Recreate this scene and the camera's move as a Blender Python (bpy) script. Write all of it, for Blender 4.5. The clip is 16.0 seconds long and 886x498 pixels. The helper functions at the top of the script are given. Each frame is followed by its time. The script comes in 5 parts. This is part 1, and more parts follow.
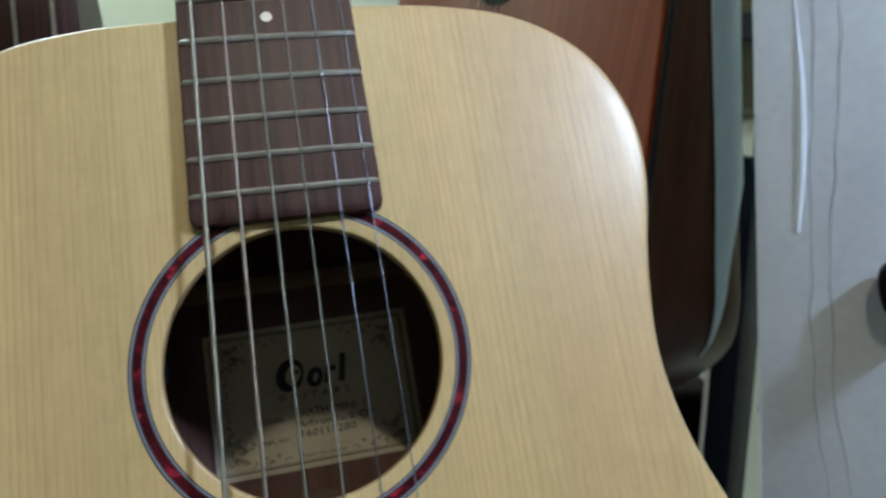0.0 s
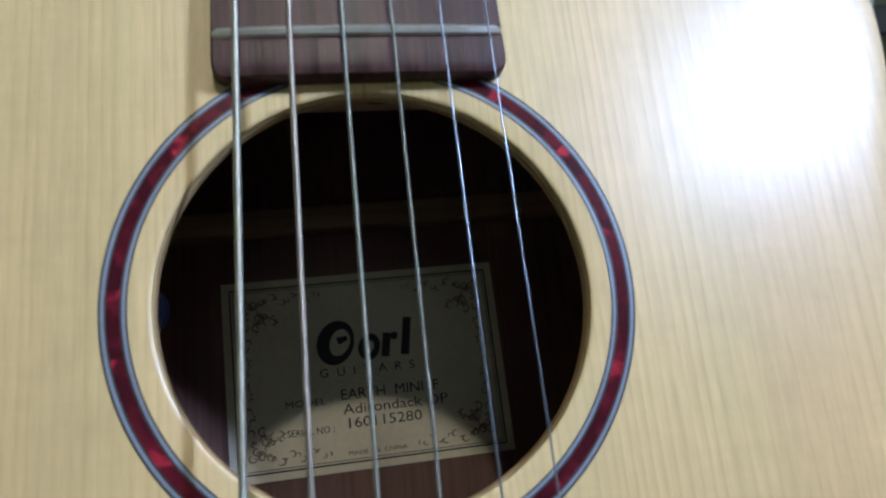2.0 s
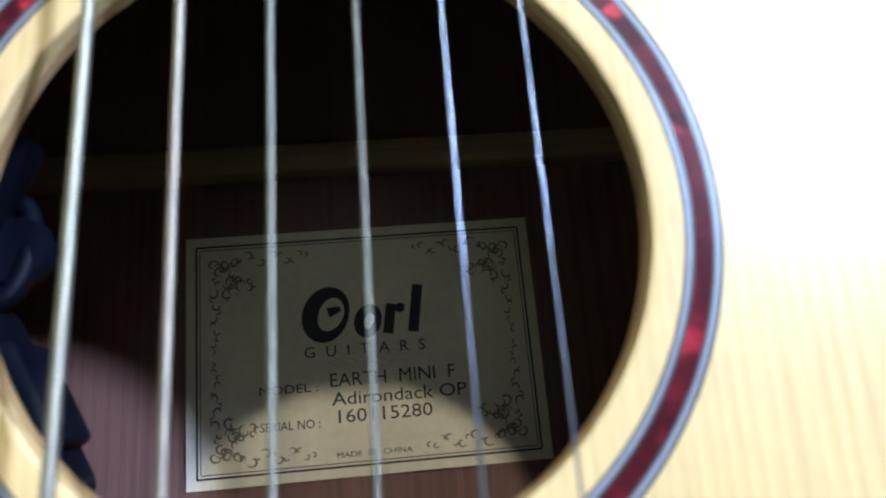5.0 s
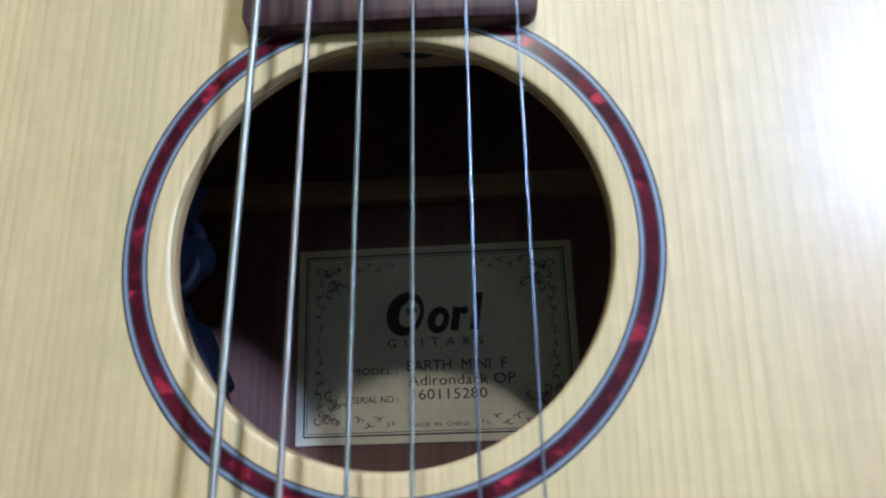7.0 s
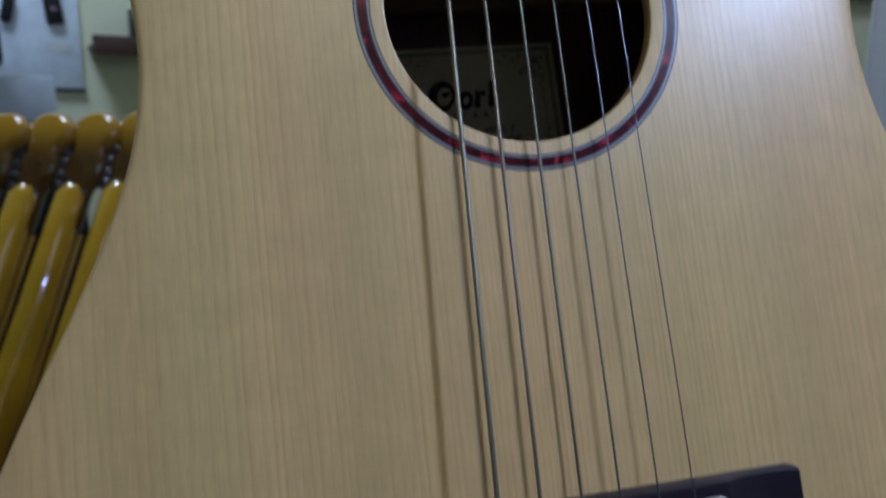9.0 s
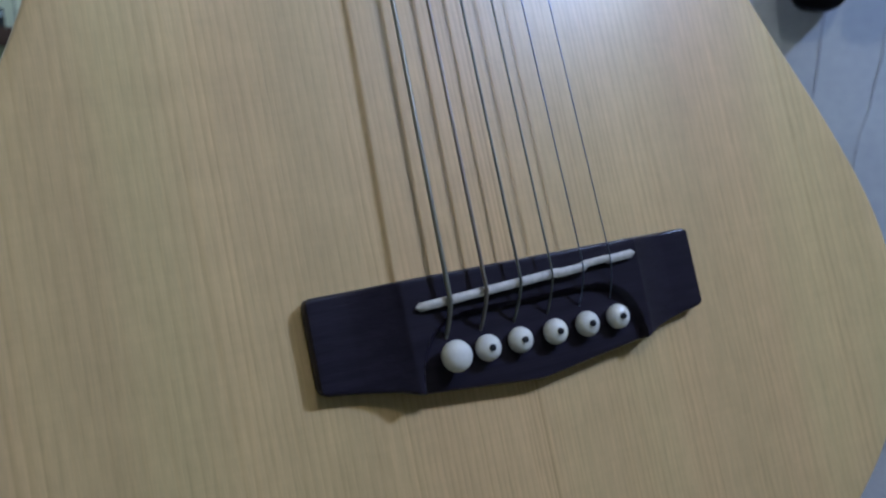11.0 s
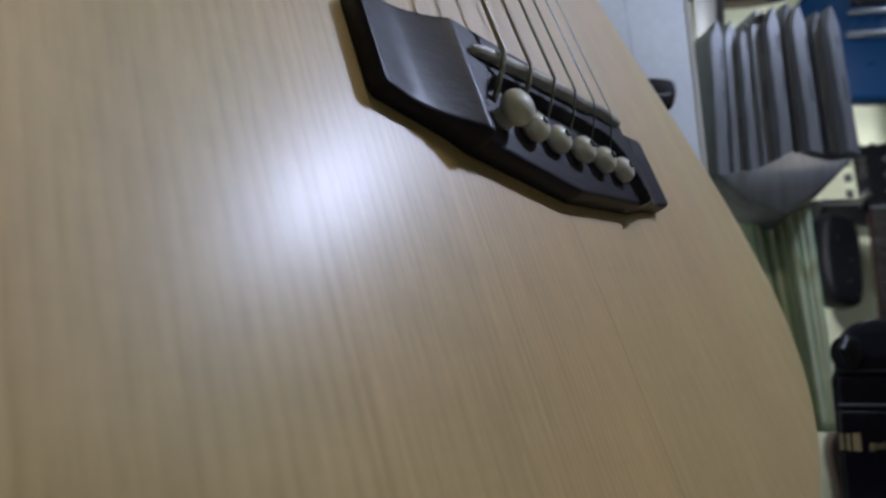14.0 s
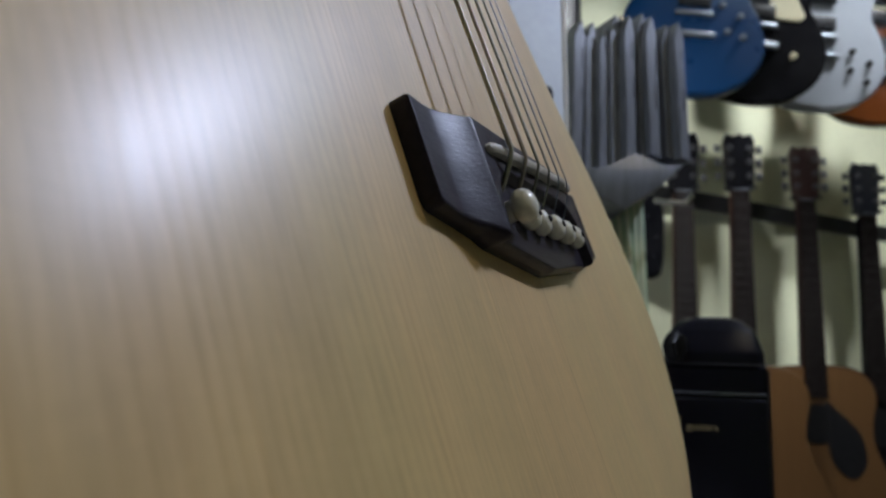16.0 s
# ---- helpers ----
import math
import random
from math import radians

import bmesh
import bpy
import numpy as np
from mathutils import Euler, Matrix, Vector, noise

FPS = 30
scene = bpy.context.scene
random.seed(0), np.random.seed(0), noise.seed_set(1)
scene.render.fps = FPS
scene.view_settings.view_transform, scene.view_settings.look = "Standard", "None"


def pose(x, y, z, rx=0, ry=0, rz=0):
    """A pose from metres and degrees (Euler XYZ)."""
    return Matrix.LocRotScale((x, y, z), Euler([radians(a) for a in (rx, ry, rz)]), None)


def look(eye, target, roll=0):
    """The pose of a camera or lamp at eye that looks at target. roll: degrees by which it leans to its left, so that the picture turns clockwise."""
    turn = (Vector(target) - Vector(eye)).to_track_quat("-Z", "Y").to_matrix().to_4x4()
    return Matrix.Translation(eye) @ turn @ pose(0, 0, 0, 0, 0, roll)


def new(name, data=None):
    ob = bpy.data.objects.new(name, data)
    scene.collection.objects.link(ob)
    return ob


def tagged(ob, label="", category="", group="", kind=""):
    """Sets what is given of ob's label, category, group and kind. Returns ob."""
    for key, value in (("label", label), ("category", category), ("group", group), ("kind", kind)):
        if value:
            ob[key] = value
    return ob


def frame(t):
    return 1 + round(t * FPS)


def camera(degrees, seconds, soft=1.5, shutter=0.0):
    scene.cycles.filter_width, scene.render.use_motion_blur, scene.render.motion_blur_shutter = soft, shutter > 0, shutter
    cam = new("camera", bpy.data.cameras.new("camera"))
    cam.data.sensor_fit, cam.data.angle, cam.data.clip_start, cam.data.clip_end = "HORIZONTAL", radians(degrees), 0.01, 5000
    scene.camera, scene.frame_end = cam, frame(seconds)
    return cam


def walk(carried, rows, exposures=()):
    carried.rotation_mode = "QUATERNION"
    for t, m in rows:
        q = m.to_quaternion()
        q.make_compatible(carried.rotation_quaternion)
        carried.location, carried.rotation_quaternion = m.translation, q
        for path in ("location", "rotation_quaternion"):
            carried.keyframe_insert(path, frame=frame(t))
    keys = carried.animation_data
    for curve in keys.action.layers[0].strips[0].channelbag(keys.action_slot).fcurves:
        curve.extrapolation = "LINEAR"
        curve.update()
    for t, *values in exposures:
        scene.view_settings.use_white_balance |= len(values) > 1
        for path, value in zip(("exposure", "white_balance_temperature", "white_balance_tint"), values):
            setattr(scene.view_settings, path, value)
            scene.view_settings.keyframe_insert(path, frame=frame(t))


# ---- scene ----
cam = camera(63.03, 16.0, soft=2.1, shutter=0.4)
cam.data.dof.use_dof, cam.data.dof.focus_distance, cam.data.dof.aperture_fstop = True, 0.180, 19.0

# seconds, place in metres, turn in degrees
PATH = [
    (0.0, 0.0022, -0.2080, 1.0039, 83.62, 1.16, -10.66),
    (0.5, -0.0198, -0.1917, 0.9987, 84.53, 0.32, -11.38),
    (1.0, -0.0110, -0.1791, 0.9864, 85.74, 0.02, -9.43),
    (1.5, -0.0102, -0.1531, 0.9767, 85.58, -0.55, -8.87),
    (2.0, -0.0090, -0.1308, 0.9699, 84.85, -1.44, -8.64),
    (2.5, -0.0039, -0.1042, 0.9607, 84.38, -1.75, -7.91),
    (3.0, -0.0014, -0.0867, 0.9570, 84.93, -1.81, -7.31),
    (3.5, -0.0020, -0.0819, 0.9553, 84.88, -2.18, -7.36),
    (3.7, -0.0000, -0.0823, 0.9552, 84.55, -2.07, -6.95),
    (5.8, 0.0121, -0.0957, 0.9537, 84.61, -2.29, 0.90),
    (6.0, 0.0132, -0.1017, 0.9560, 84.53, -2.46, 2.24),
    (6.5, 0.0188, -0.1172, 0.9595, 85.07, -2.26, 4.35),
    (7.0, 0.0209, -0.1271, 0.9591, 85.31, -2.27, 5.12),
    (7.5, 0.0128, -0.1446, 0.9596, 85.08, -2.79, 4.40),
    (8.0, -0.0133, -0.1760, 0.9627, 84.23, -3.77, -0.16),
    (8.2, -0.0225, -0.1896, 0.9615, 83.78, -3.67, -1.56),
    (8.5, -0.0391, -0.2011, 0.9462, 82.18, -2.35, -6.07),
    (9.0, -0.0613, -0.2112, 0.9276, 77.05, -1.80, -10.43),
    (9.5, -0.0726, -0.2206, 0.8987, 75.23, -2.01, -14.85),
    (9.8, -0.0845, -0.2265, 0.8899, 73.18, -1.48, -16.42),
    (10.0, -0.0898, -0.2291, 0.8908, 72.69, -1.55, -17.93),
    (10.2, -0.0917, -0.2296, 0.8890, 73.52, -2.06, -20.63),
    (12.3, -0.0878, -0.1986, 0.8178, 81.96, 1.71, -26.24),
    (12.5, -0.0912, -0.1850, 0.8085, 82.70, 0.55, -29.80),
    (13.0, -0.1034, -0.1681, 0.7848, 89.41, 0.28, -37.88),
    (13.5, -0.1205, -0.1580, 0.7557, 97.22, -1.11, -42.79),
    (14.0, -0.1313, -0.1484, 0.7330, 104.29, -1.44, -48.53),
    (14.5, -0.1378, -0.1437, 0.7346, 104.29, -0.94, -54.59),
    (15.0, -0.1536, -0.1365, 0.7357, 105.00, -0.32, -58.11),
    (15.5, -0.1672, -0.1319, 0.7462, 103.40, -1.24, -60.29),
    (16.0, -0.1723, -0.1244, 0.7602, 100.05, -2.27, -63.17),
]
EXPOSURES = [
    (0.0, -0.57, 5680, 1),
    (0.5, -0.44, 5570, 5),
    (1.0, -0.22, 5310, 7),
    (1.5, -0.14, 5270, 7),
    (2.0, -0.07, 5150, 5),
    (2.5, 0.35, 5030, 4),
    (3.0, 0.78, 5200, 5),
    (3.7, 0.85, 5300, 5),
    (5.8, 0.80, 5110, 4),
    (6.5, 0.47, 4890, 5),
    (7.0, 0.25, 4860, 5),
    (7.5, 0.13, 4990, 5),
    (8.0, -0.38, 4980, 8),
    (8.5, -1.00, 5210, 5),
    (9.0, -1.10, 5170, 9),
    (9.5, -1.02, 5060, 11),
    (10.2, -0.84, 4800, 11),
    (12.3, -0.96, 5150, 8),
    (13.5, -0.94, 5520, 13),
    (14.0, -1.12, 5780, 10),
    (16.0, -1.09, 5960, 9),
]
walk(cam, [(t, pose(*row)) for t, *row in PATH], EXPOSURES)

# ------------------------------------------------------------------ light
HOLE = Vector((0.0, 0.0, 0.95))          # centre of the sound hole
LEAN = Matrix(((0.9971, 0.0, -0.0766), (0.0260, 0.9404, 0.3390), (0.0720, -0.3400, 0.9377)))
STAND = Matrix.Translation(HOLE) @ LEAN.to_4x4()      # guitar frame: x across, y into the body, z up the neck

world = bpy.data.worlds.new("room_air")
scene.world = world
world.use_nodes = True
world.node_tree.nodes["Background"].inputs[0].default_value = (0.80, 0.86, 1.0, 1)
world.node_tree.nodes["Background"].inputs[1].default_value = 0.022


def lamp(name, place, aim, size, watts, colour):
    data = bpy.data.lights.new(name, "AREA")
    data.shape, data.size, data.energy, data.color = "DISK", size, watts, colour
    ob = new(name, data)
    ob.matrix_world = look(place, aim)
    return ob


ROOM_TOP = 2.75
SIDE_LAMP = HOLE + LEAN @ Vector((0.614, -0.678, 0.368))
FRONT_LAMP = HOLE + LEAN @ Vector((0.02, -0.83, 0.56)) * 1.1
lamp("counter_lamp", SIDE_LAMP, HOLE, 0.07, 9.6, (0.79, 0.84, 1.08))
lamp("unseen_lamp", FRONT_LAMP, HOLE, 0.050, 3.9, (1.0, 0.82, 0.57))
# two broad unseen fills, added to lift the top and the label in the hole
lamp("unseen_lamp", (0.75, -0.80, ROOM_TOP - 0.05), (0.5, -0.2, 0.9), 1.0, 8.5, (0.93, 0.96, 1.0))
lamp("unseen_lamp", (0.2, -2.9, ROOM_TOP - 0.08), HOLE, 1.5, 4, (1.0, 0.96, 0.88))
# unseen spot added to brighten the guitar wall
wall_spot = lamp("added_spot_lamp", (0.45, 0.25, 1.30), (1.80, 0.06, 1.22), 0.10, 4.5, (1.0, 0.98, 0.92))
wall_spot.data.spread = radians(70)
wall_wash = lamp("unseen_lamp", (1.60, -0.77, ROOM_TOP - 0.08), (1.95, -0.02, 1.10), 0.20, 17, (1.0, 0.99, 0.94))
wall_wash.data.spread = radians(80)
# unseen fill added to brighten the cards and amber heads at the bay
lamp("unseen_lamp", (-0.95, 1.25, ROOM_TOP - 0.05), (-0.75, 1.7, 0.9), 0.5, 50, (0.86, 0.92, 1.0))


# ------------------------------------------------------------------ materials
def nodes_of(m):
    m.use_nodes = True
    return m.node_tree.nodes, m.node_tree.links, m.node_tree.nodes["Principled BSDF"]


def material(name, colour, rough=0.5, metal=0.0, vary=0.12, scale=60.0, fine=600.0, bump=0.08, stretch=(1, 1, 1), coat=0.0, spec=0.5):
    """A plain surface with stains at two sizes, uneven gloss and a fine relief."""
    m = bpy.data.materials.new(name)
    n, l, b = nodes_of(m)
    at = n.new("ShaderNodeTexCoord")
    mp = n.new("ShaderNodeMapping")
    mp.inputs["Scale"].default_value = stretch
    l.new(at.outputs["Object"], mp.inputs["Vector"])
    big, small = n.new("ShaderNodeTexNoise"), n.new("ShaderNodeTexNoise")
    big.inputs["Scale"].default_value, small.inputs["Scale"].default_value = scale, fine
    big.inputs["Detail"].default_value, small.inputs["Detail"].default_value = 4, 3
    l.new(mp.outputs[0], big.inputs["Vector"])
    l.new(mp.outputs[0], small.inputs["Vector"])
    mix = n.new("ShaderNodeMix")
    mix.data_type = "FLOAT"
    mix.inputs["Factor"].default_value = 0.35
    l.new(big.outputs["Fac"], mix.inputs["A"])
    l.new(small.outputs["Fac"], mix.inputs["B"])
    ramp = n.new("ShaderNodeValToRGB")
    dark = [c * (1 - 2.2 * vary) for c in colour]
    light = [min(1, c * (1 + 1.6 * vary)) for c in colour]
    ramp.color_ramp.elements[0].position, ramp.color_ramp.elements[0].color = 0.25, (*dark, 1)
    ramp.color_ramp.elements[1].position, ramp.color_ramp.elements[1].color = 0.75, (*light, 1)
    l.new(mix.outputs["Result"], ramp.inputs["Fac"])
    l.new(ramp.outputs["Color"], b.inputs["Base Color"])
    gloss = n.new("ShaderNodeMapRange")
    gloss.inputs["To Min"].default_value, gloss.inputs["To Max"].default_value = rough * 0.8, min(1, rough * 1.25)
    l.new(big.outputs["Fac"], gloss.inputs["Value"])
    l.new(gloss.outputs["Result"], b.inputs["Roughness"])
    b.inputs["Metallic"].default_value = metal
    b.inputs["Coat Weight"].default_value = coat
    b.inputs["Coat Roughness"].default_value = 0.08
    b.inputs["Specular IOR Level"].default_value = spec
    if bump:
        bp = n.new("ShaderNodeBump")
        bp.inputs["Strength"].default_value, bp.inputs["Distance"].default_value = bump, 0.0004
        l.new(small.outputs["Fac"], bp.inputs["Height"])
        l.new(bp.outputs["Normal"], b.inputs["Normal"])
    return m


def wood(name, early, late, ring=480.0, rough=0.3, coat=0.0, depth=0.00012, mottle=0.10, along="Z", strength=0.5):
    """Straight-grained wood: growth lines along one axis, broad colour bands, short pores and silk."""
    m = bpy.data.materials.new(name)
    n, l, b = nodes_of(m)
    at = n.new("ShaderNodeTexCoord")

    def mapped(sx, sy, sz):
        mp = n.new("ShaderNodeMapping")
        s = {"Z": (sx, sy, sz), "X": (sz, sy, sx)}[along]
        mp.inputs["Scale"].default_value = s
        l.new(at.outputs["Object"], mp.inputs["Vector"])
        return mp.outputs[0]

    def noisy(vec, scale, detail, rough_=0.5):
        t = n.new("ShaderNodeTexNoise")
        t.inputs["Scale"].default_value, t.inputs["Detail"].default_value, t.inputs["Roughness"].default_value = scale, detail, rough_
        l.new(vec, t.inputs["Vector"])
        return t.outputs["Fac"]

    def joined(a, c, how="MULTIPLY", k=None):
        t = n.new("ShaderNodeMath")
        t.operation = how
        l.new(a, t.inputs[0])
        if k is None:
            l.new(c, t.inputs[1])
        else:
            t.inputs[1].default_value = k
        return t.outputs[0]

    lines = noisy(mapped(1, 1, 0.006), ring, 2.0, 0.45)            # growth lines
    sharp = n.new("ShaderNodeValToRGB")
    e = sharp.color_ramp.elements
    e[0].position, e[0].color = 0.36, (1, 1, 1, 1)
    e[1].position, e[1].color = 0.60, (0, 0, 0, 1)
    l.new(lines, sharp.inputs["Fac"])
    bands = noisy(mapped(1, 1, 0.03), 26, 3)
    silk = noisy(mapped(1, 1, 0.35), 150, 3, 0.6)
    pores = noisy(mapped(1, 1, 0.05), 1700, 2, 0.6)
    mixc = n.new("ShaderNodeMix")
    mixc.data_type = "RGBA"
    mixc.inputs["A"].default_value, mixc.inputs["B"].default_value = (*early, 1), (*late, 1)
    l.new(joined(joined(sharp.outputs["Color"], None, "MULTIPLY", strength), joined(bands, None, "MULTIPLY", 1.7)), mixc.inputs["Factor"])
    tone = n.new("ShaderNodeMapRange")
    tone.inputs["From Min"].default_value, tone.inputs["From Max"].default_value = 0.25, 0.75
    tone.inputs["To Min"].default_value, tone.inputs["To Max"].default_value = 1 - mottle, 1 + mottle
    l.new(joined(joined(joined(bands, silk, "ADD"), pores, "ADD"), None, "MULTIPLY", 0.3333), tone.inputs["Value"])
    hue = n.new("ShaderNodeHueSaturation")
    l.new(mixc.outputs["Result"], hue.inputs["Color"])
    l.new(tone.outputs["Result"], hue.inputs["Value"])
    l.new(hue.outputs["Color"], b.inputs["Base Color"])
    gloss = n.new("ShaderNodeMapRange")
    gloss.inputs["To Min"].default_value, gloss.inputs["To Max"].default_value = rough * 0.85, rough * 1.2
    l.new(silk, gloss.inputs["Value"])
    l.new(gloss.outputs["Result"], b.inputs["Roughness"])
    b.inputs["Coat Weight"].default_value, b.inputs["Coat Roughness"].default_value = coat, 0.06
    bp = n.new("ShaderNodeBump")
    bp.inputs["Strength"].default_value, bp.inputs["Distance"].default_value = 0.5, depth
    l.new(joined(joined(lines, None, "MULTIPLY", 0.8), joined(pores, silk, "ADD"), "ADD"), bp.inputs["Height"])
    l.new(bp.outputs["Normal"], b.inputs["Normal"])
    return m


def spruce(name, early, late, ring, rough):
    """Quarter-sawn softwood: unbroken growth lines that darken and stop short, drifting in width, with silk across them."""
    m = bpy.data.materials.new(name)
    n, l, b = nodes_of(m)
    at = n.new("ShaderNodeTexCoord")

    def noisy(scale, stretch, detail):
        mp, t = n.new("ShaderNodeMapping"), n.new("ShaderNodeTexNoise")
        mp.inputs["Scale"].default_value = stretch
        t.inputs["Scale"].default_value, t.inputs["Detail"].default_value = scale, detail
        l.new(at.outputs["Object"], mp.inputs["Vector"])
        l.new(mp.outputs[0], t.inputs["Vector"])
        return t.outputs["Fac"]

    def calc(how, a, c):
        t = n.new("ShaderNodeMath")
        t.operation = how
        for k, v in enumerate((a, c)):
            if isinstance(v, (int, float)):
                t.inputs[k].default_value = v
            else:
                l.new(v, t.inputs[k])
        return t.outputs[0]

    xyz = n.new("ShaderNodeSeparateXYZ")
    l.new(at.outputs["Object"], xyz.inputs[0])
    drift = calc("MULTIPLY", noisy(30.0, (1, 1, 0.04), 2), 0.009)
    fine = calc("MULTIPLY", noisy(330.0, (1, 1, 0.02), 2), 0.0024)
    x = calc("ADD", calc("ADD", calc("ABSOLUTE", xyz.outputs["X"], 0.0), drift), fine)
    grown = calc("DIVIDE", calc("LOGARITHM", calc("ADD", calc("MULTIPLY", calc("MAXIMUM", x, 0.0), 0.0135 / ring), 1.0), math.e), 0.0135)
    saw = calc("FRACT", grown, 0.0)
    line = calc("MULTIPLY", calc("POWER", saw, 2.4), calc("MINIMUM", calc("MULTIPLY", calc("SUBTRACT", 1.0, saw), 5.0), 1.0))
    seam = calc("LESS_THAN", calc("ABSOLUTE", xyz.outputs["X"], 0.0), 0.00035)
    vigour = noisy(190.0, (1, 1, 0.015), 2)
    broken = noisy(520.0, (1, 1, 0.18), 2)
    fleck = noisy(620.0, (0.28, 1, 1.0), 2)
    bands = noisy(30.0, (1, 1, 0.04), 3)
    silk = noisy(420.0, (1, 1, 0.16), 3)
    flame = noisy(120.0, (0.35, 1, 1.0), 2)
    pores = noisy(2400.0, (1, 1, 0.06), 2)
    mixc = n.new("ShaderNodeMix")
    mixc.data_type = "RGBA"
    blush = n.new("ShaderNodeMix")
    blush.data_type = "RGBA"
    blush.inputs["A"].default_value = (early[0] * 0.985, early[1] * 1.02, early[2] * 0.98, 1)
    blush.inputs["B"].default_value = (early[0] * 1.015, early[1] * 0.965, early[2] * 0.97, 1)
    hues = n.new("ShaderNodeMapRange")
    hues.inputs["From Min"].default_value, hues.inputs["From Max"].default_value = 0.38, 0.62
    l.new(noisy(17.0, (1, 1, 0.12), 2), hues.inputs["Value"])
    l.new(hues.outputs["Result"], blush.inputs["Factor"])
    l.new(blush.outputs["Result"], mixc.inputs["A"])
    mixc.inputs["B"].default_value = (*late, 1)
    l.new(calc("MAXIMUM", calc("MULTIPLY", line, calc("MAXIMUM", calc("MULTIPLY", calc("SUBTRACT", calc("ADD", bands, calc("ADD", calc("MULTIPLY", vigour, 1.1), calc("MULTIPLY", broken, 0.5))), 1.03), 1.32), 0.05)), calc("MULTIPLY", seam, 0.6)), mixc.inputs["Factor"])
    tone = n.new("ShaderNodeMapRange")
    tone.inputs["From Min"].default_value, tone.inputs["From Max"].default_value = 0.3, 0.7
    tone.inputs["To Min"].default_value, tone.inputs["To Max"].default_value = 0.76, 1.25
    weave = calc("ADD", calc("MULTIPLY", flame, 0.45), calc("MULTIPLY", fleck, 0.35))
    l.new(calc("DIVIDE", calc("ADD", calc("ADD", calc("MULTIPLY", bands, 1.8), silk), calc("ADD", calc("MULTIPLY", pores, 0.8), weave)), 4.4), tone.inputs["Value"])
    hue = n.new("ShaderNodeHueSaturation")
    l.new(mixc.outputs["Result"], hue.inputs["Color"])
    l.new(tone.outputs["Result"], hue.inputs["Value"])
    l.new(hue.outputs["Color"], b.inputs["Base Color"])
    gloss = n.new("ShaderNodeMapRange")
    gloss.inputs["To Min"].default_value, gloss.inputs["To Max"].default_value = rough * 0.9, rough * 1.15
    l.new(silk, gloss.inputs["Value"])
    l.new(gloss.outputs["Result"], b.inputs["Roughness"])
    b.inputs["Specular IOR Level"].default_value = 0.34
    b.inputs["Coat Weight"].default_value = 0.80
    sheen = n.new("ShaderNodeMapRange")
    sheen.inputs["From Min"].default_value, sheen.inputs["From Max"].default_value = 0.35, 0.65
    sheen.inputs["To Min"].default_value, sheen.inputs["To Max"].default_value = 0.312, 0.332
    l.new(noisy(300.0, (1, 1, 0.03), 2), sheen.inputs["Value"])
    l.new(sheen.outputs["Result"], b.inputs["Coat Roughness"])
    bp = n.new("ShaderNodeBump")
    bp.inputs["Strength"].default_value, bp.inputs["Distance"].default_value = 0.34, 0.00009
    l.new(calc("ADD", calc("MULTIPLY", line, -1.0), calc("ADD", calc("MULTIPLY", silk, 0.35), calc("MULTIPLY", pores, 0.5))), bp.inputs["Height"])
    l.new(bp.outputs["Normal"], b.inputs["Normal"])
    skin = n.new("ShaderNodeBump")
    skin.inputs["Strength"].default_value, skin.inputs["Distance"].default_value = 0.10, 0.00009
    l.new(line, skin.inputs["Height"])
    l.new(skin.outputs["Normal"], b.inputs["Coat Normal"])
    return m


def pearloid(name):
    """Red tortoise pearl: cells of deep and bright red."""
    m = bpy.data.materials.new(name)
    n, l, b = nodes_of(m)
    at = n.new("ShaderNodeTexCoord")
    cells, clouds = n.new("ShaderNodeTexVoronoi"), n.new("ShaderNodeTexNoise")
    cells.feature = "SMOOTH_F1"
    cells.inputs["Smoothness"].default_value = 0.9
    cells.inputs["Scale"].default_value, clouds.inputs["Scale"].default_value = 260, 95
    clouds.inputs["Detail"].default_value = 3
    warp = n.new("ShaderNodeVectorMath")
    warp.operation = "MULTIPLY_ADD"
    warp.inputs[1].default_value = (0.02, 0.02, 0.02)
    l.new(clouds.outputs["Color"], warp.inputs[0])
    l.new(at.outputs["Object"], warp.inputs[2])
    l.new(warp.outputs[0], cells.inputs["Vector"])
    l.new(at.outputs["Object"], clouds.inputs["Vector"])
    grey = n.new("ShaderNodeSeparateColor")
    l.new(cells.outputs["Color"], grey.inputs["Color"])
    mul = n.new("ShaderNodeMath")
    mul.operation = "MULTIPLY"
    l.new(grey.outputs["Red"], mul.inputs[0])
    l.new(clouds.outputs["Fac"], mul.inputs[1])
    ramp = n.new("ShaderNodeValToRGB")
    e = ramp.color_ramp.elements
    e[0].position, e[0].color = 0.10, (0.045, 0.006, 0.010, 1)
    e[1].position, e[1].color = 0.56, (0.45, 0.028, 0.048, 1)
    mid = e.new(0.36)
    mid.color = (0.11, 0.010, 0.018, 1)
    l.new(mul.outputs[0], ramp.inputs["Fac"])
    l.new(ramp.outputs["Color"], b.inputs["Base Color"])
    b.inputs["Roughness"].default_value = 0.22
    b.inputs["Specular IOR Level"].default_value = 0.2
    return m


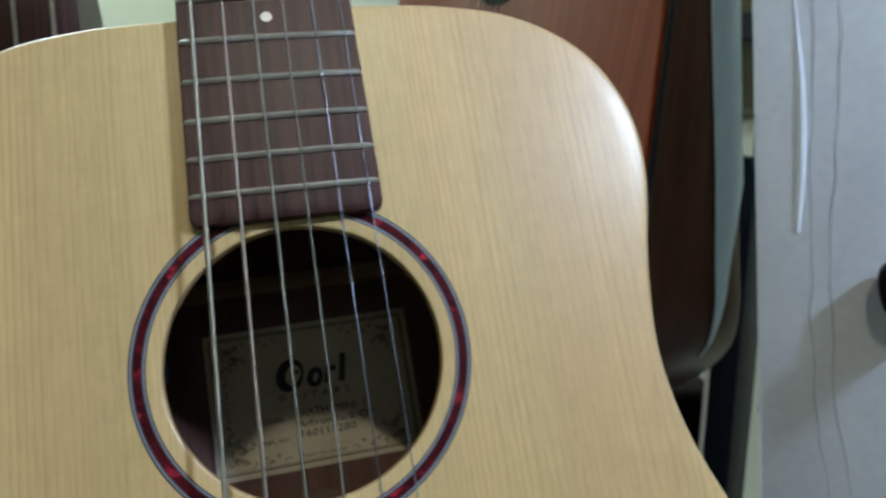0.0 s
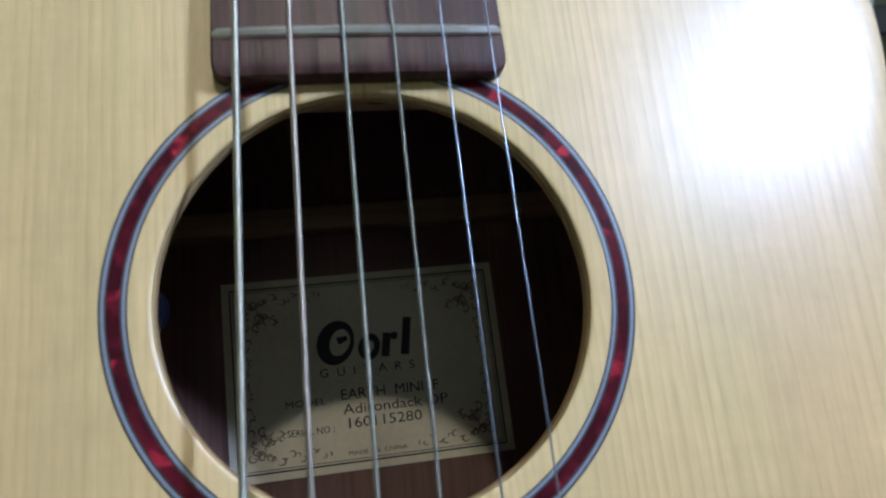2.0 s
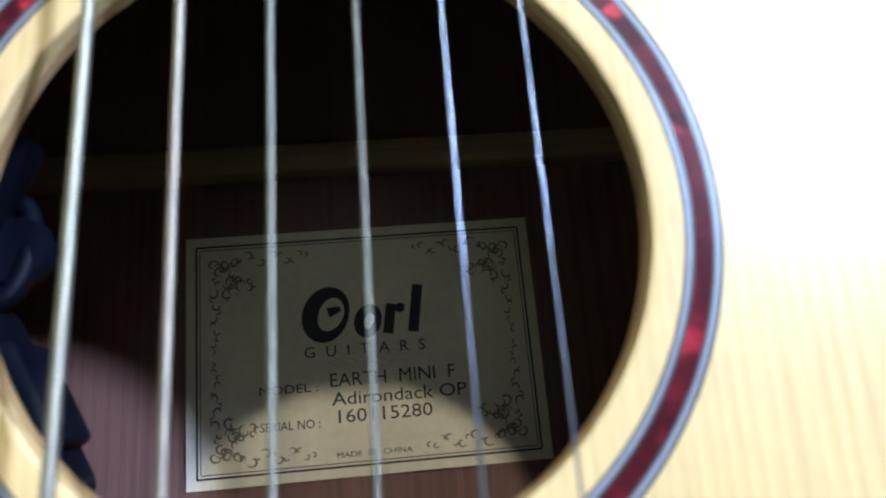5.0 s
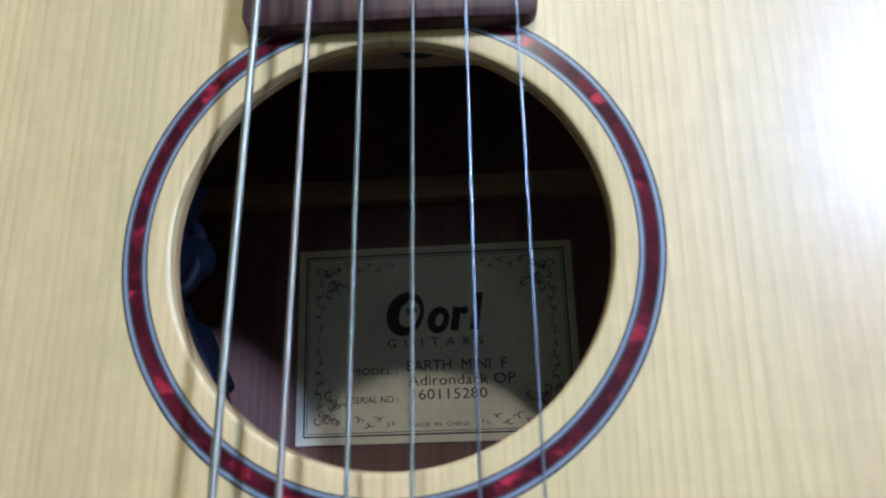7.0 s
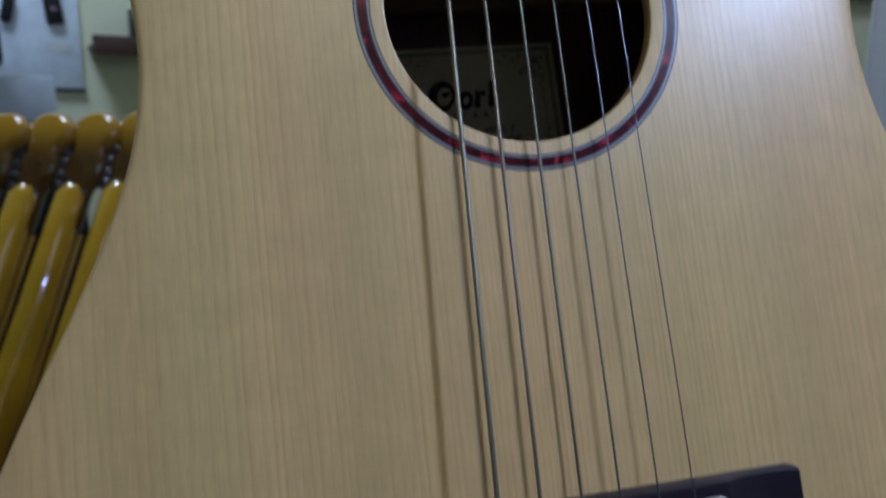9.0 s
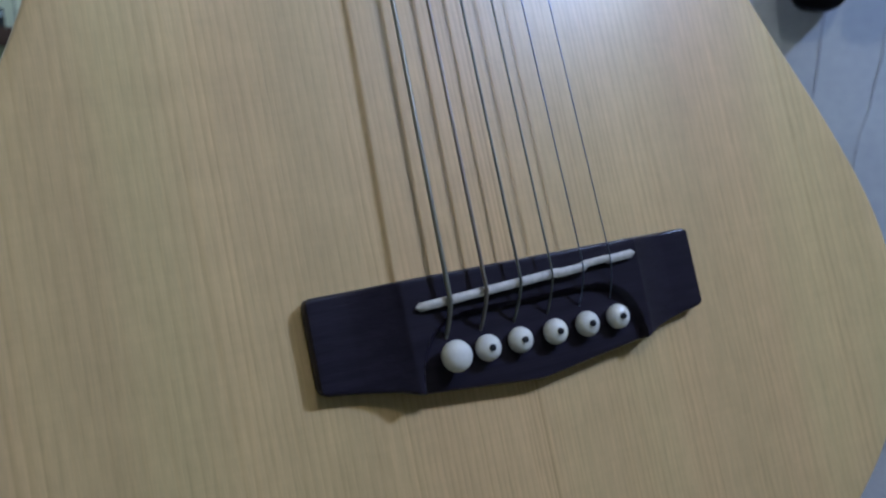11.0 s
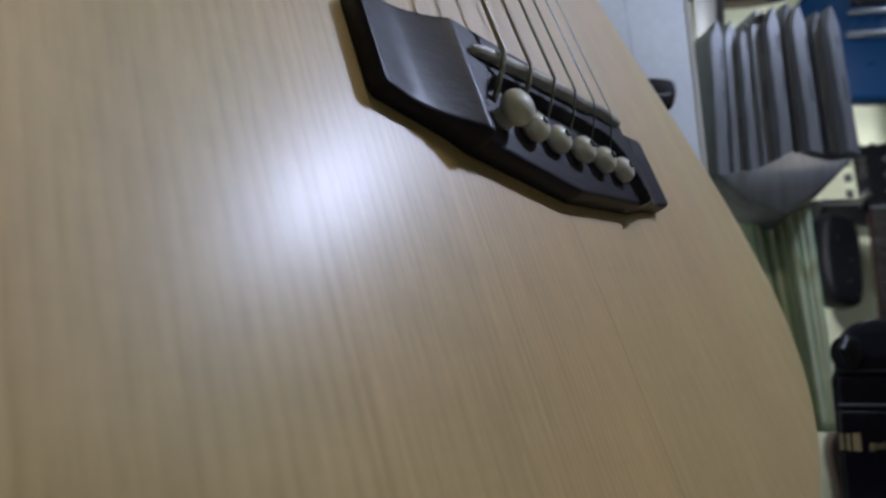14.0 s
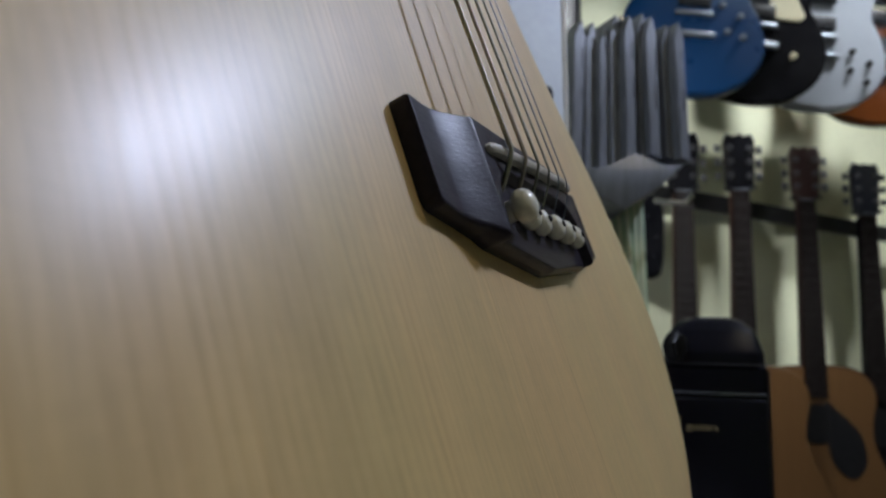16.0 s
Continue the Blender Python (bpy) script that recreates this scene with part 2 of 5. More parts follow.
def wound(name, colour, pitch):
    """Metal wire with a fine winding across the string."""
    m = bpy.data.materials.new(name)
    n, l, b = nodes_of(m)
    at = n.new("ShaderNodeTexCoord")
    wave = n.new("ShaderNodeTexWave")
    wave.bands_direction = "Z"
    wave.inputs["Scale"].default_value = 0.314 / pitch
    l.new(at.outputs["Object"], wave.inputs["Vector"])
    ramp = n.new("ShaderNodeValToRGB")
    ramp.color_ramp.elements[0].color = (*[c * 0.52 for c in colour], 1)
    ramp.color_ramp.elements[1].color = (*colour, 1)
    l.new(wave.outputs["Fac"], ramp.inputs["Fac"])
    l.new(ramp.outputs["Color"], b.inputs["Base Color"])
    b.inputs["Metallic"].default_value, b.inputs["Roughness"].default_value = 0.9, 0.46
    bp = n.new("ShaderNodeBump")
    bp.inputs["Strength"].default_value, bp.inputs["Distance"].default_value = 0.22, 0.0002
    l.new(wave.outputs["Fac"], bp.inputs["Height"])
    l.new(bp.outputs["Normal"], b.inputs["Normal"])
    return m


SPRUCE = spruce("spruce_top", (0.622, 0.462, 0.212), (0.400, 0.245, 0.085), 0.0014, 0.52)
SPRUCE_EDGE = wood("spruce_edge", (0.42, 0.27, 0.12), (0.28, 0.16, 0.07), ring=430, rough=0.6)
MAHOGANY = wood("mahogany_side", (0.20, 0.085, 0.045), (0.10, 0.035, 0.02), ring=900, rough=0.25, coat=0.3)
INNER = wood("inner_back", (0.17, 0.085, 0.068), (0.09, 0.042, 0.034), ring=700, rough=0.55, mottle=0.25)
BRACE = wood("brace_wood", (0.36, 0.24, 0.15), (0.25, 0.15, 0.09), ring=600, rough=0.6, along="X")
ROSEWOOD = wood("rosewood_board", (0.066, 0.030, 0.027), (0.024, 0.011, 0.010), ring=520, rough=0.38, mottle=0.35, strength=0.9)
BRIDGE_WOOD = wood("bridge_wood", (0.020, 0.0165, 0.026), (0.010, 0.008, 0.013), ring=420, rough=0.34, mottle=0.35, along="X", depth=0.00015)
BRIDGE_WOOD.node_tree.nodes["Principled BSDF"].inputs["Specular IOR Level"].default_value = 0.20
ROSEWOOD.node_tree.nodes["Principled BSDF"].inputs["Specular IOR Level"].default_value = 0.28
PEARL = pearloid("red_pearloid")
PURFLE_DARK = material("black_purfling", (0.02, 0.02, 0.022), 0.35)
PURFLE_LIGHT = material("grey_purfling", (0.23, 0.25, 0.30), 0.35)
FRET_METAL = material("nickel_silver", (0.78, 0.77, 0.73), 0.34, 0.95, 0.06)
BONE = material("bone", (0.58, 0.55, 0.49), 0.42, 0.0, 0.14, 300, 1500, 0.2)
PIN_WHITE = material("ivory_plastic", (0.74, 0.72, 0.63), 0.16, 0.0, 0.05, 200, 900, 0.03)
BLACK_DOT = material("black_inlay", (0.012, 0.012, 0.015), 0.3)
PEARL_DOT = material("pearl_dot", (0.75, 0.75, 0.72), 0.3)
BRONZE_WIRE = [wound("bronze_wire", c, p) for c, p in (((0.43, 0.42, 0.34), 0.00056), ((0.43, 0.38, 0.32), 0.00044), ((0.31, 0.32, 0.27), 0.00026), ((0.29, 0.30, 0.26), 0.00020))]
STEEL_WIRE = material("plain_steel", (0.24, 0.27, 0.34), 0.32, 0.95, 0.04)
PAPER = material("label_paper", (0.73, 0.66, 0.52), 0.8, 0.0, 0.09, 40, 500, 0.05)
INK = material("label_ink", (0.022, 0.018, 0.024), 0.7)
INK_PALE = material("pale_ink", (0.20, 0.155, 0.12), 0.75)
PREAMP = material("navy_plastic", (0.004, 0.005, 0.011), 0.5, 0.0, 0.2, spec=0.15)
CHROME = material("chrome", (0.75, 0.76, 0.78), 0.12, 1.0, 0.05)
LACQUER_BLACK = material("black_lacquer", (0.007, 0.007, 0.009), 0.18, 0.0, 0.2, 20, 300, 0.0, spec=0.16)
PLASTIC_BLACK = material("black_plastic", (0.010, 0.010, 0.012), 0.4, 0.0, 0.2, spec=0.25)


# ------------------------------------------------------------------ mesh helpers
def thing(name, m=None, label="", category="", group="", kind=""):
    ob = new(name)
    ob.empty_display_size = 0.05
    ob.matrix_world = m if m is not None else Matrix()
    return tagged(ob, label, category, group, kind)


def part(name, bm, mat, parent=None, label="", smooth=True, m=None):
    me = bpy.data.meshes.new(name)
    bm.normal_update()
    bm.to_mesh(me)
    bm.free()
    for p in me.polygons:
        p.use_smooth = smooth
    if mat:
        me.materials.append(mat)
    if smooth:
        me.set_sharp_from_angle(angle=radians(38))
    ob = new(name, me)
    if parent is not None:
        ob.parent = parent
    if m is not None:
        ob.matrix_local = m
    return tagged(ob, label)


def structure(name, bm, mat, label, category, m=None, smooth=False):
    ob = part(name, bm, mat, None, label, smooth, m)
    return tagged(ob, label, category, "", "structure")


def box(size, at=(0, 0, 0), bevel=0.0, m=None, seg=2):
    bm = bmesh.new()
    bmesh.ops.create_cube(bm, size=1)
    for v in bm.verts:
        v.co = Vector((v.co.x * size[0] + at[0], v.co.y * size[1] + at[1], v.co.z * size[2] + at[2]))
    if bevel:
        bmesh.ops.bevel(bm, geom=bm.edges[:] + bm.verts[:], offset=bevel, segments=seg, profile=0.5, affect="EDGES")
    if m is not None:
        bm.transform(m)
    return bm


def lathe(profile, n=24, axis="Y"):
    """Rows of (radius, height) turned round an axis."""
    bm = bmesh.new()
    rings = []
    for r, h in profile:
        ring = []
        for i in range(n):
            a = 2 * math.pi * i / n
            c, s = r * math.cos(a), r * math.sin(a)
            ring.append(bm.verts.new({"Y": (c, h, s), "Z": (c, s, h), "X": (h, c, s)}[axis]))
        rings.append(ring)
    for a, b in zip(rings, rings[1:]):
        for i in range(n):
            bm.faces.new((a[i], a[(i + 1) % n], b[(i + 1) % n], b[i]))
    bm.faces.new(rings[0])
    bm.faces.new(rings[-1][::-1])
    bmesh.ops.recalc_face_normals(bm, faces=bm.faces[:])
    return bm


def tube(points, radius, n=10, bm=None):
    """A round rod along a line of points; radius may be a list."""
    bm = bm or bmesh.new()
    pts = [Vector(p) for p in points]
    rings = []
    for i, p in enumerate(pts):
        way = (pts[min(i + 1, len(pts) - 1)] - pts[max(i - 1, 0)]).normalized()
        side = way.cross(Vector((0, 1, 0)) if abs(way.y) < 0.9 else Vector((1, 0, 0))).normalized()
        up = side.cross(way)
        r = radius[i] if isinstance(radius, (list, tuple)) else radius
        rings.append([bm.verts.new(p + (side * math.cos(2 * math.pi * k / n) + up * math.sin(2 * math.pi * k / n)) * r) for k in range(n)])
    faces = []
    for a, b in zip(rings, rings[1:]):
        for k in range(n):
            faces.append(bm.faces.new((a[k], a[(k + 1) % n], b[(k + 1) % n], b[k])))
    faces.append(bm.faces.new(rings[0][::-1]))
    faces.append(bm.faces.new(rings[-1]))
    bmesh.ops.recalc_face_normals(bm, faces=faces)
    return bm


def slab(outline, front, back, bevel=0.0, seg=3, arch=0.0):
    """A plate whose outline lies in x and z, from y=front to y=back, with rounded rims."""
    bm = bmesh.new()
    a = [bm.verts.new((x, front, z)) for x, z in outline]
    face = bm.faces.new(a)
    out = bmesh.ops.extrude_face_region(bm, geom=[face])
    for v in out["geom"]:
        if isinstance(v, bmesh.types.BMVert):
            v.co.y = back
    bmesh.ops.recalc_face_normals(bm, faces=bm.faces[:])
    if bevel:
        rim = [e for e in bm.edges if abs(e.verts[0].co.y - e.verts[1].co.y) < 1e-7]
        bmesh.ops.bevel(bm, geom=rim, offset=bevel, segments=seg, profile=0.5, affect="EDGES")
    return bm


def smooth_line(knots, steps=8, closed=False):
    """A rounded line through knots (tuples of any length)."""
    k = [Vector(p).to_3d() if len(p) == 2 else Vector(p) for p in knots]
    n, out = len(k), []
    for i in range(n if closed else n - 1):
        p0, p1 = k[(i - 1) % n] if closed or i else k[0], k[i]
        p2, p3 = k[(i + 1) % n], k[(i + 2) % n] if closed or i + 2 < n else k[-1]
        for s in range(steps):
            t = s / steps
            out.append(0.5 * ((2 * p1) + (p2 - p0) * t + (2 * p0 - 5 * p1 + 4 * p2 - p3) * t * t + (3 * p1 - p0 - 3 * p2 + p3) * t ** 3))
    if not closed:
        out.append(k[-1])
    return out


def text_mesh(name, words, size, mat, parent, at, width=None, label=""):
    """Flat lettering in the plane of x and z, left end of the base line at the given place."""
    cu = bpy.data.curves.new(name, "FONT")
    cu.body, cu.size, cu.extrude, cu.resolution_u = words, size, 0.00004, 3
    tmp = new(name, cu)
    me = bpy.data.meshes.new_from_object(tmp)
    bpy.data.objects.remove(tmp)
    bpy.data.curves.remove(cu)
    xs = [v.co.x for v in me.vertices]
    k = width / (max(xs) - min(xs)) if width else 1.0
    for v in me.vertices:
        v.co = Vector((v.co.x * k, -v.co.z, v.co.y))
    me.materials.append(mat)
    ob = new(name, me)
    ob.parent = parent
    ob.location = at
    return tagged(ob, label)


# ------------------------------------------------------------------ the guitar in front
HALF = [(0.1142, 0.000), (0.1138, 0.030), (0.1122, 0.057), (0.1066, 0.083), (0.0942, 0.1032), (0.0785, 0.1142), (0.0612, 0.1190), (0.0420, 0.1182), (0.0180, 0.1128),
        (-0.0050, 0.1096), (-0.0220, 0.1100), (-0.0400, 0.1135), (-0.0590, 0.1205), (-0.0780, 0.1295), (-0.0990, 0.1402), (-0.1220, 0.1508), (-0.1450, 0.1588),
        (-0.1690, 0.1618), (-0.1930, 0.1590), (-0.2150, 0.1470), (-0.2350, 0.1275), (-0.2520, 0.1005), (-0.2640, 0.0670), (-0.2700, 0.0330), (-0.2720, 0.0)]


def body_outline(half, steps=8, scale=1.0):
    right = [(x, z) for z, x in half]
    left = []
    for z, x in half[-2:0:-1]:      # the bass side: fuller at the tail, slimmer from the waist up
        slim = 0.0036 * min(1.0, max(0.0, (z + 0.17) / 0.05)) + 0.0036 * math.exp(-((z - 0.062) / 0.034) ** 2)
        left.append((-x - 0.0075 * math.exp(-((z + 0.214) / 0.024) ** 2) + slim * min(1.0, x / 0.08), z - (0.0022 if z > 0.09 else 0.0)))
    return [(p.x * scale, p.y * scale) for p in smooth_line(right + left, steps, True)]


def dome(x, z):
    return (x * x + (z + 0.06) ** 2) / 120.0


R_HOLE, DEEP = 0.0399, 0.0880
OUT = body_outline(HALF)
guitar = thing("acoustic_guitar", STAND, "small pale spruce-top acoustic guitar leaning back on a bench", "guitar")


def soundboard():
    """The top with its round hole, slightly domed, with rounded rims."""
    angles = [math.atan2(z, x) for x, z in OUT]
    reach = [math.hypot(x, z) for x, z in OUT]
    order = sorted(range(len(OUT)), key=lambda i: angles[i])
    aa = [angles[i] for i in order]
    rr = [reach[i] for i in order]
    aa, rr = [aa[-1] - 2 * math.pi] + aa + [aa[0] + 2 * math.pi], [rr[-1]] + rr + [rr[0]]
    n = 288
    bm = bmesh.new()
    rings = []
    for i in range(n):
        a = -math.pi + 2 * math.pi * i / n
        far = float(np.interp(a, aa, rr))
        spots = [(R_HOLE + 0.0030, 0.0028), (R_HOLE, 0.0024), (R_HOLE, 0.0007), (R_HOLE + 0.0001, 0.0003), (R_HOLE + 0.0004, 0.0001), (R_HOLE + 0.0008, 0.0)]
        start, end = R_HOLE + 0.0008, far - 0.0024
        spots += [(start + (end - start) * k / 14, 0.0) for k in range(1, 15)]
        spots += [(far - 0.0024 + 0.0024 * math.sin(b), 0.0024 * (1 - math.cos(b))) for b in (0.35, 0.7, 1.05, 1.35, 1.5708)]
        spots += [(far, 0.0045)]
        rings.append([bm.verts.new((r * math.cos(a), y + dome(r * math.cos(a), r * math.sin(a)), r * math.sin(a))) for r, y in spots])
    for i in range(n):
        p, q = rings[i], rings[(i + 1) % n]
        for k in range(len(p) - 1):
            bm.faces.new((p[k], p[k + 1], q[k + 1], q[k]))
        bm.faces.new((p[-1], p[0], q[0], q[-1]))
    bmesh.ops.recalc_face_normals(bm, faces=bm.faces[:])
    return bm


def hole_edge(n=160):
    """The reinforced rim of the sound hole, under the top."""
    bm = bmesh.new()
    rows = []
    for i in range(n):
        a = 2 * math.pi * i / n
        rows.append([bm.verts.new((r * math.cos(a), y, r * math.sin(a))) for r, y in ((R_HOLE + 0.0012, 0.0026), (R_HOLE - 0.0001, 0.0026), (R_HOLE - 0.0001, 0.0043), (R_HOLE + 0.0002, 0.0046), (R_HOLE + 0.0080, 0.0046), (R_HOLE + 0.0080, 0.0040))])
    for p, q in zip(rows, rows[1:] + rows[:1]):
        for k in range(6):
            bm.faces.new((p[k], p[(k + 1) % 6], q[(k + 1) % 6], q[k]))
    bmesh.ops.recalc_face_normals(bm, faces=bm.faces[:])
    return bm


part("hole_rim", hole_edge(), SPRUCE_EDGE, guitar, "bare brown wood rim inside the sound hole")
part("top", soundboard(), SPRUCE, guitar, "pale straight-grained satin spruce top")


def rim():
    """The bent sides, with an inner and an outer wall."""
    bm = bmesh.new()
    rows = []
    for k, (x, z) in enumerate(OUT):
        a, b = OUT[k - 1], OUT[(k + 1) % len(OUT)]
        n = Vector((b[1] - a[1], 0, a[0] - b[0])).normalized()
        if n.dot(Vector((x, 0, z + 0.08))) < 0:
            n = -n
        o, i = Vector((x, 0, z)) - n * 0.0003, Vector((x, 0, z)) - n * 0.0028
        d = dome(x, z) + 0.0046
        rows.append([bm.verts.new((o.x, d, o.z)), bm.verts.new((o.x, DEEP + 0.003, o.z)), bm.verts.new((i.x, DEEP + 0.003, i.z)), bm.verts.new((i.x, d, i.z))])
    for p, q in zip(rows, rows[1:] + rows[:1]):
        for k in range(4):
            bm.faces.new((p[k], p[(k + 1) % 4], q[(k + 1) % 4], q[k]))
    bmesh.ops.recalc_face_normals(bm, faces=bm.faces[:])
    return bm


part("side", rim(), MAHOGANY, guitar, "dark reddish mahogany sides")
part("back", slab([(x * 0.983, z * 0.985) for x, z in OUT], DEEP, DEEP + 0.0035, 0.0006, 1), INNER, guitar, "dark brown mahogany back")


def annulus(r0, r1, lift, n=200):
    bm = bmesh.new()
    rows = []
    for i in range(n):
        a = 2 * math.pi * i / n
        row = []
        for r, y in ((r0, 0.0002), (r0, -lift), ((r0 + r1) / 2, -lift * 1.1), (r1, -lift), (r1, 0.0002)):
            x, z = r * math.cos(a), r * math.sin(a)
            row.append(bm.verts.new((x, dome(x, z) + y, z)))
        rows.append(row)
    for p, q in zip(rows, rows[1:] + rows[:1]):
        for k in range(4):
            bm.faces.new((p[k], p[k + 1], q[k + 1], q[k]))
    bmesh.ops.recalc_face_normals(bm, faces=bm.faces[:])
    for f in bm.faces:
        if f.normal.y > 0.5:
            f.normal_flip()
    return bm


rosette = part("rosette", annulus(0.04515, 0.04735, 0.00006), PEARL, guitar, "dark red pearloid rosette band")
for r0, r1, mat in ((0.04390, 0.04420, PURFLE_DARK), (0.04420, 0.04480, PURFLE_LIGHT), (0.04480, 0.04518, PURFLE_DARK),
                    (0.04732, 0.04768, PURFLE_DARK), (0.04768, 0.04830, PURFLE_LIGHT), (0.04830, 0.04868, PURFLE_DARK)):
    part("purfling", annulus(r0, r1, 0.00007 if mat is PURFLE_DARK else 0.00005), mat, rosette)

# inside the body
part("back_brace", box((0.24, 0.0075, 0.0075), (0, DEEP - 0.0035, 0.0400), 0.0015, Matrix.Rotation(radians(-1.0), 4, "Y")), BRACE, guitar, "pale wooden back brace")
part("back_brace", box((0.26, 0.0075, 0.0075), (0, DEEP - 0.0035, -0.1300), 0.0015), BRACE, guitar)
top_brace = box((0.16, 0.0160, 0.0100), (0, 0.0125, 0.0500), 0.0010)
part("top_brace", top_brace, BRACE, guitar, "pale wooden brace under the top")
part("rod_socket", lathe([(0.0045, 0.0446), (0.0045, 0.0452), (0.0036, 0.0452), (0.0034, 0.0448)], 20, "Z"), PLASTIC_BLACK, guitar).location = (0.004, 0.011, 0)
part("centre_strip", box((0.016, 0.0015, 0.085), (0.0, DEEP - 0.0008, -0.0860), 0.0004), INNER, guitar)

LABEL_AT = Vector((0.0016, DEEP - 0.0004, -0.0056))
label_sheet = part("paper_label", box((0.0820, 0.0004, 0.0575)), PAPER, guitar, "aged cream paper maker's label with printed scrolls", False,
                   Matrix.Translation(LABEL_AT) @ Matrix.Rotation(radians(-1.1), 4, "Y"))


def strip(points, width, bm=None, y=-0.00026):
    """A flat printed line in the plane of x and z; the width may be a list."""
    bm = bm or bmesh.new()
    pts = [Vector((p[0], 0, p[1])) for p in points]
    last = None
    for i, p in enumerate(pts):
        way = (pts[min(i + 1, len(pts) - 1)] - pts[max(i - 1, 0)]).normalized()
        side = Vector((-way.z, 0, way.x))
        w = (width[i] if isinstance(width, (list, tuple)) else width) / 2
        pair = [bm.verts.new((p + side * w) + Vector((0, y, 0))), bm.verts.new((p - side * w) + Vector((0, y, 0)))]
        if last:
            bm.faces.new((last[0], last[1], pair[1], pair[0]))
        last = pair
    for f in bm.faces:
        if f.normal.y > 0:
            f.normal_flip()
    return bm


def rect_lines(w, h, width):
    bm = bmesh.new()
    for a, b in (((-w, -h), (w, -h)), ((w, -h), (w, h)), ((w, h), (-w, h)), ((-w, h), (-w, -h))):
        strip([a, b], width, bm)
    return bm


part("printed_border", rect_lines(0.0386, 0.0264, 0.00045), INK, label_sheet, "", False)
part("printed_border", rect_lines(0.0378, 0.0256, 0.00020), INK, label_sheet, "", False)


def scroll_corner(sx, sz, bm):
    """Leafy scrolls that fill one corner of the border."""
    rnd = random.Random(7)

    def curl(cx, cz, r, a0, turn, w):
        pts = [(sx * (cx + r * (1 - 0.75 * t) * math.cos(a0 + turn * t)), sz * (cz + r * (1 - 0.75 * t) * math.sin(a0 + turn * t))) for t in [i / 10 for i in range(11)]]
        strip(pts, [0.00012 + w * math.sin(math.pi * i / 10) for i in range(11)], bm)

    for k in range(26):                     # small curls in the corner
        p, q = sorted((rnd.random(), rnd.random()))
        curl(0.0350 - (p if k % 2 else q) * 0.0100, 0.0234 - (q if k % 2 else p) * 0.0100, 0.0006 + rnd.random() * 0.0011, rnd.random() * 6, rnd.choice((-1, 1)) * (3.5 + rnd.random() * 2), 0.00034)
    for flat in (0, 1):                     # two running stems with leaves
        for j in range(5):
            run, edge = (0.0265 if flat else 0.0150) - j * 0.0030, 0.0228 if flat else 0.0344
            side = -1 if j % 2 else 1
            c = (run, edge + 0.0006 * side)
            cx, cz = c if flat else c[::-1]
            curl(cx, cz, 0.0015 - 0.00016 * j, (0.0 if flat else 1.57) + 0.6 * side, side * 4.4, 0.00042 - 0.00005 * j)
            curl(cx - (0.0014 if flat else 0), cz - (0 if flat else 0.0014), 0.0008, 1.0 + j, -side * 3.6, 0.00026)


scrolls = bmesh.new()
for sx in (-1, 1):
    for sz in (-1, 1):
        scroll_corner(sx, sz, scrolls)
tagged(part("printed_scroll", scrolls, INK_PALE, label_sheet, "", False), "", "", "", "stuff")


def seal():
    """A pale printed medallion behind the words."""
    bm = bmesh.new()
    for k in range(5):
        strip([(-0.009 + i * 0.0013, 0.0006 - k * 0.0012 + 0.0007 * math.sin(i * 1.3 + k)) for i in range(15)], 0.00018, bm, -0.00023)
    return bm


part("printed_seal", seal(), material("faint_ink", (0.52, 0.48, 0.40), 0.8), label_sheet, "", False)

# the maker's mark as plain shapes
mark = bmesh.new()


def oval(cx, cz, rx, rz, thick, thin, lean=0.16, n=40):
    pts = [(cx + rx * math.cos(k * 2 * math.pi / n) + lean * rz * math.sin(k * 2 * math.pi / n), cz + rz * math.sin(k * 2 * math.pi / n)) for k in range(n + 1)]
    strip(pts, [thin + (thick - thin) * (0.5 - 0.5 * math.cos(k * 2 * math.pi / n)) ** 0.8 for k in range(n + 1)], mark)


M0 = LABEL_AT
oval(-0.0067 - M0.x, 0.0026 - M0.z, 0.0043, 0.0052, 0.0038, 0.0012)
strip([(-0.0068 - M0.x, 0.0030 - M0.z), (-0.0038 - M0.x, 0.0038 - M0.z)], [0.0024, 0.0012], mark)
oval(0.0026 - M0.x, 0.0004 - M0.z, 0.0022, 0.0029, 0.0024, 0.0018)
for x0, low, tall, wide in ((0.0070, -0.0029, 0.0070, 0.0024), (0.0129, -0.0029, 0.0112, 0.0025)):
    strip([(x0 - M0.x, low - M0.z), (x0 + 0.16 * tall - M0.x, low + tall - M0.z)], wide, mark)
oval(0.0102 - M0.x, 0.0030 - M0.z, 0.0006, 0.0006, 0.0012, 0.0012, n=12)
part("maker_mark", mark, INK, label_sheet, "black maker's mark", False)
L0 = LABEL_AT - Vector((0, 0, 0.0011))
for words, x, z, size, width in (("G  U  I  T  A  R  S", -0.0128, -0.0083, 0.0036, 0.0280), ("MODEL :", -0.0233, -0.0160, 0.0028, 0.0132),
                                 ("EARTH  MINI  F", -0.0073, -0.0153, 0.0044, 0.0288), ("Adirondack OP", -0.0068, -0.0195, 0.0042, 0.0310), ("160115280", -0.0065, -0.0235, 0.0042, 0.0214),
                                 ("SERIAL NO :", -0.0232, -0.0241, 0.0028, 0.0134), ("MADE  IN  CHINA", -0.0064, -0.0311, 0.0017, 0.0170)):
    text_mesh("lettering", words, size, INK, label_sheet, (x - L0.x, -0.00027, z - L0.z), width)


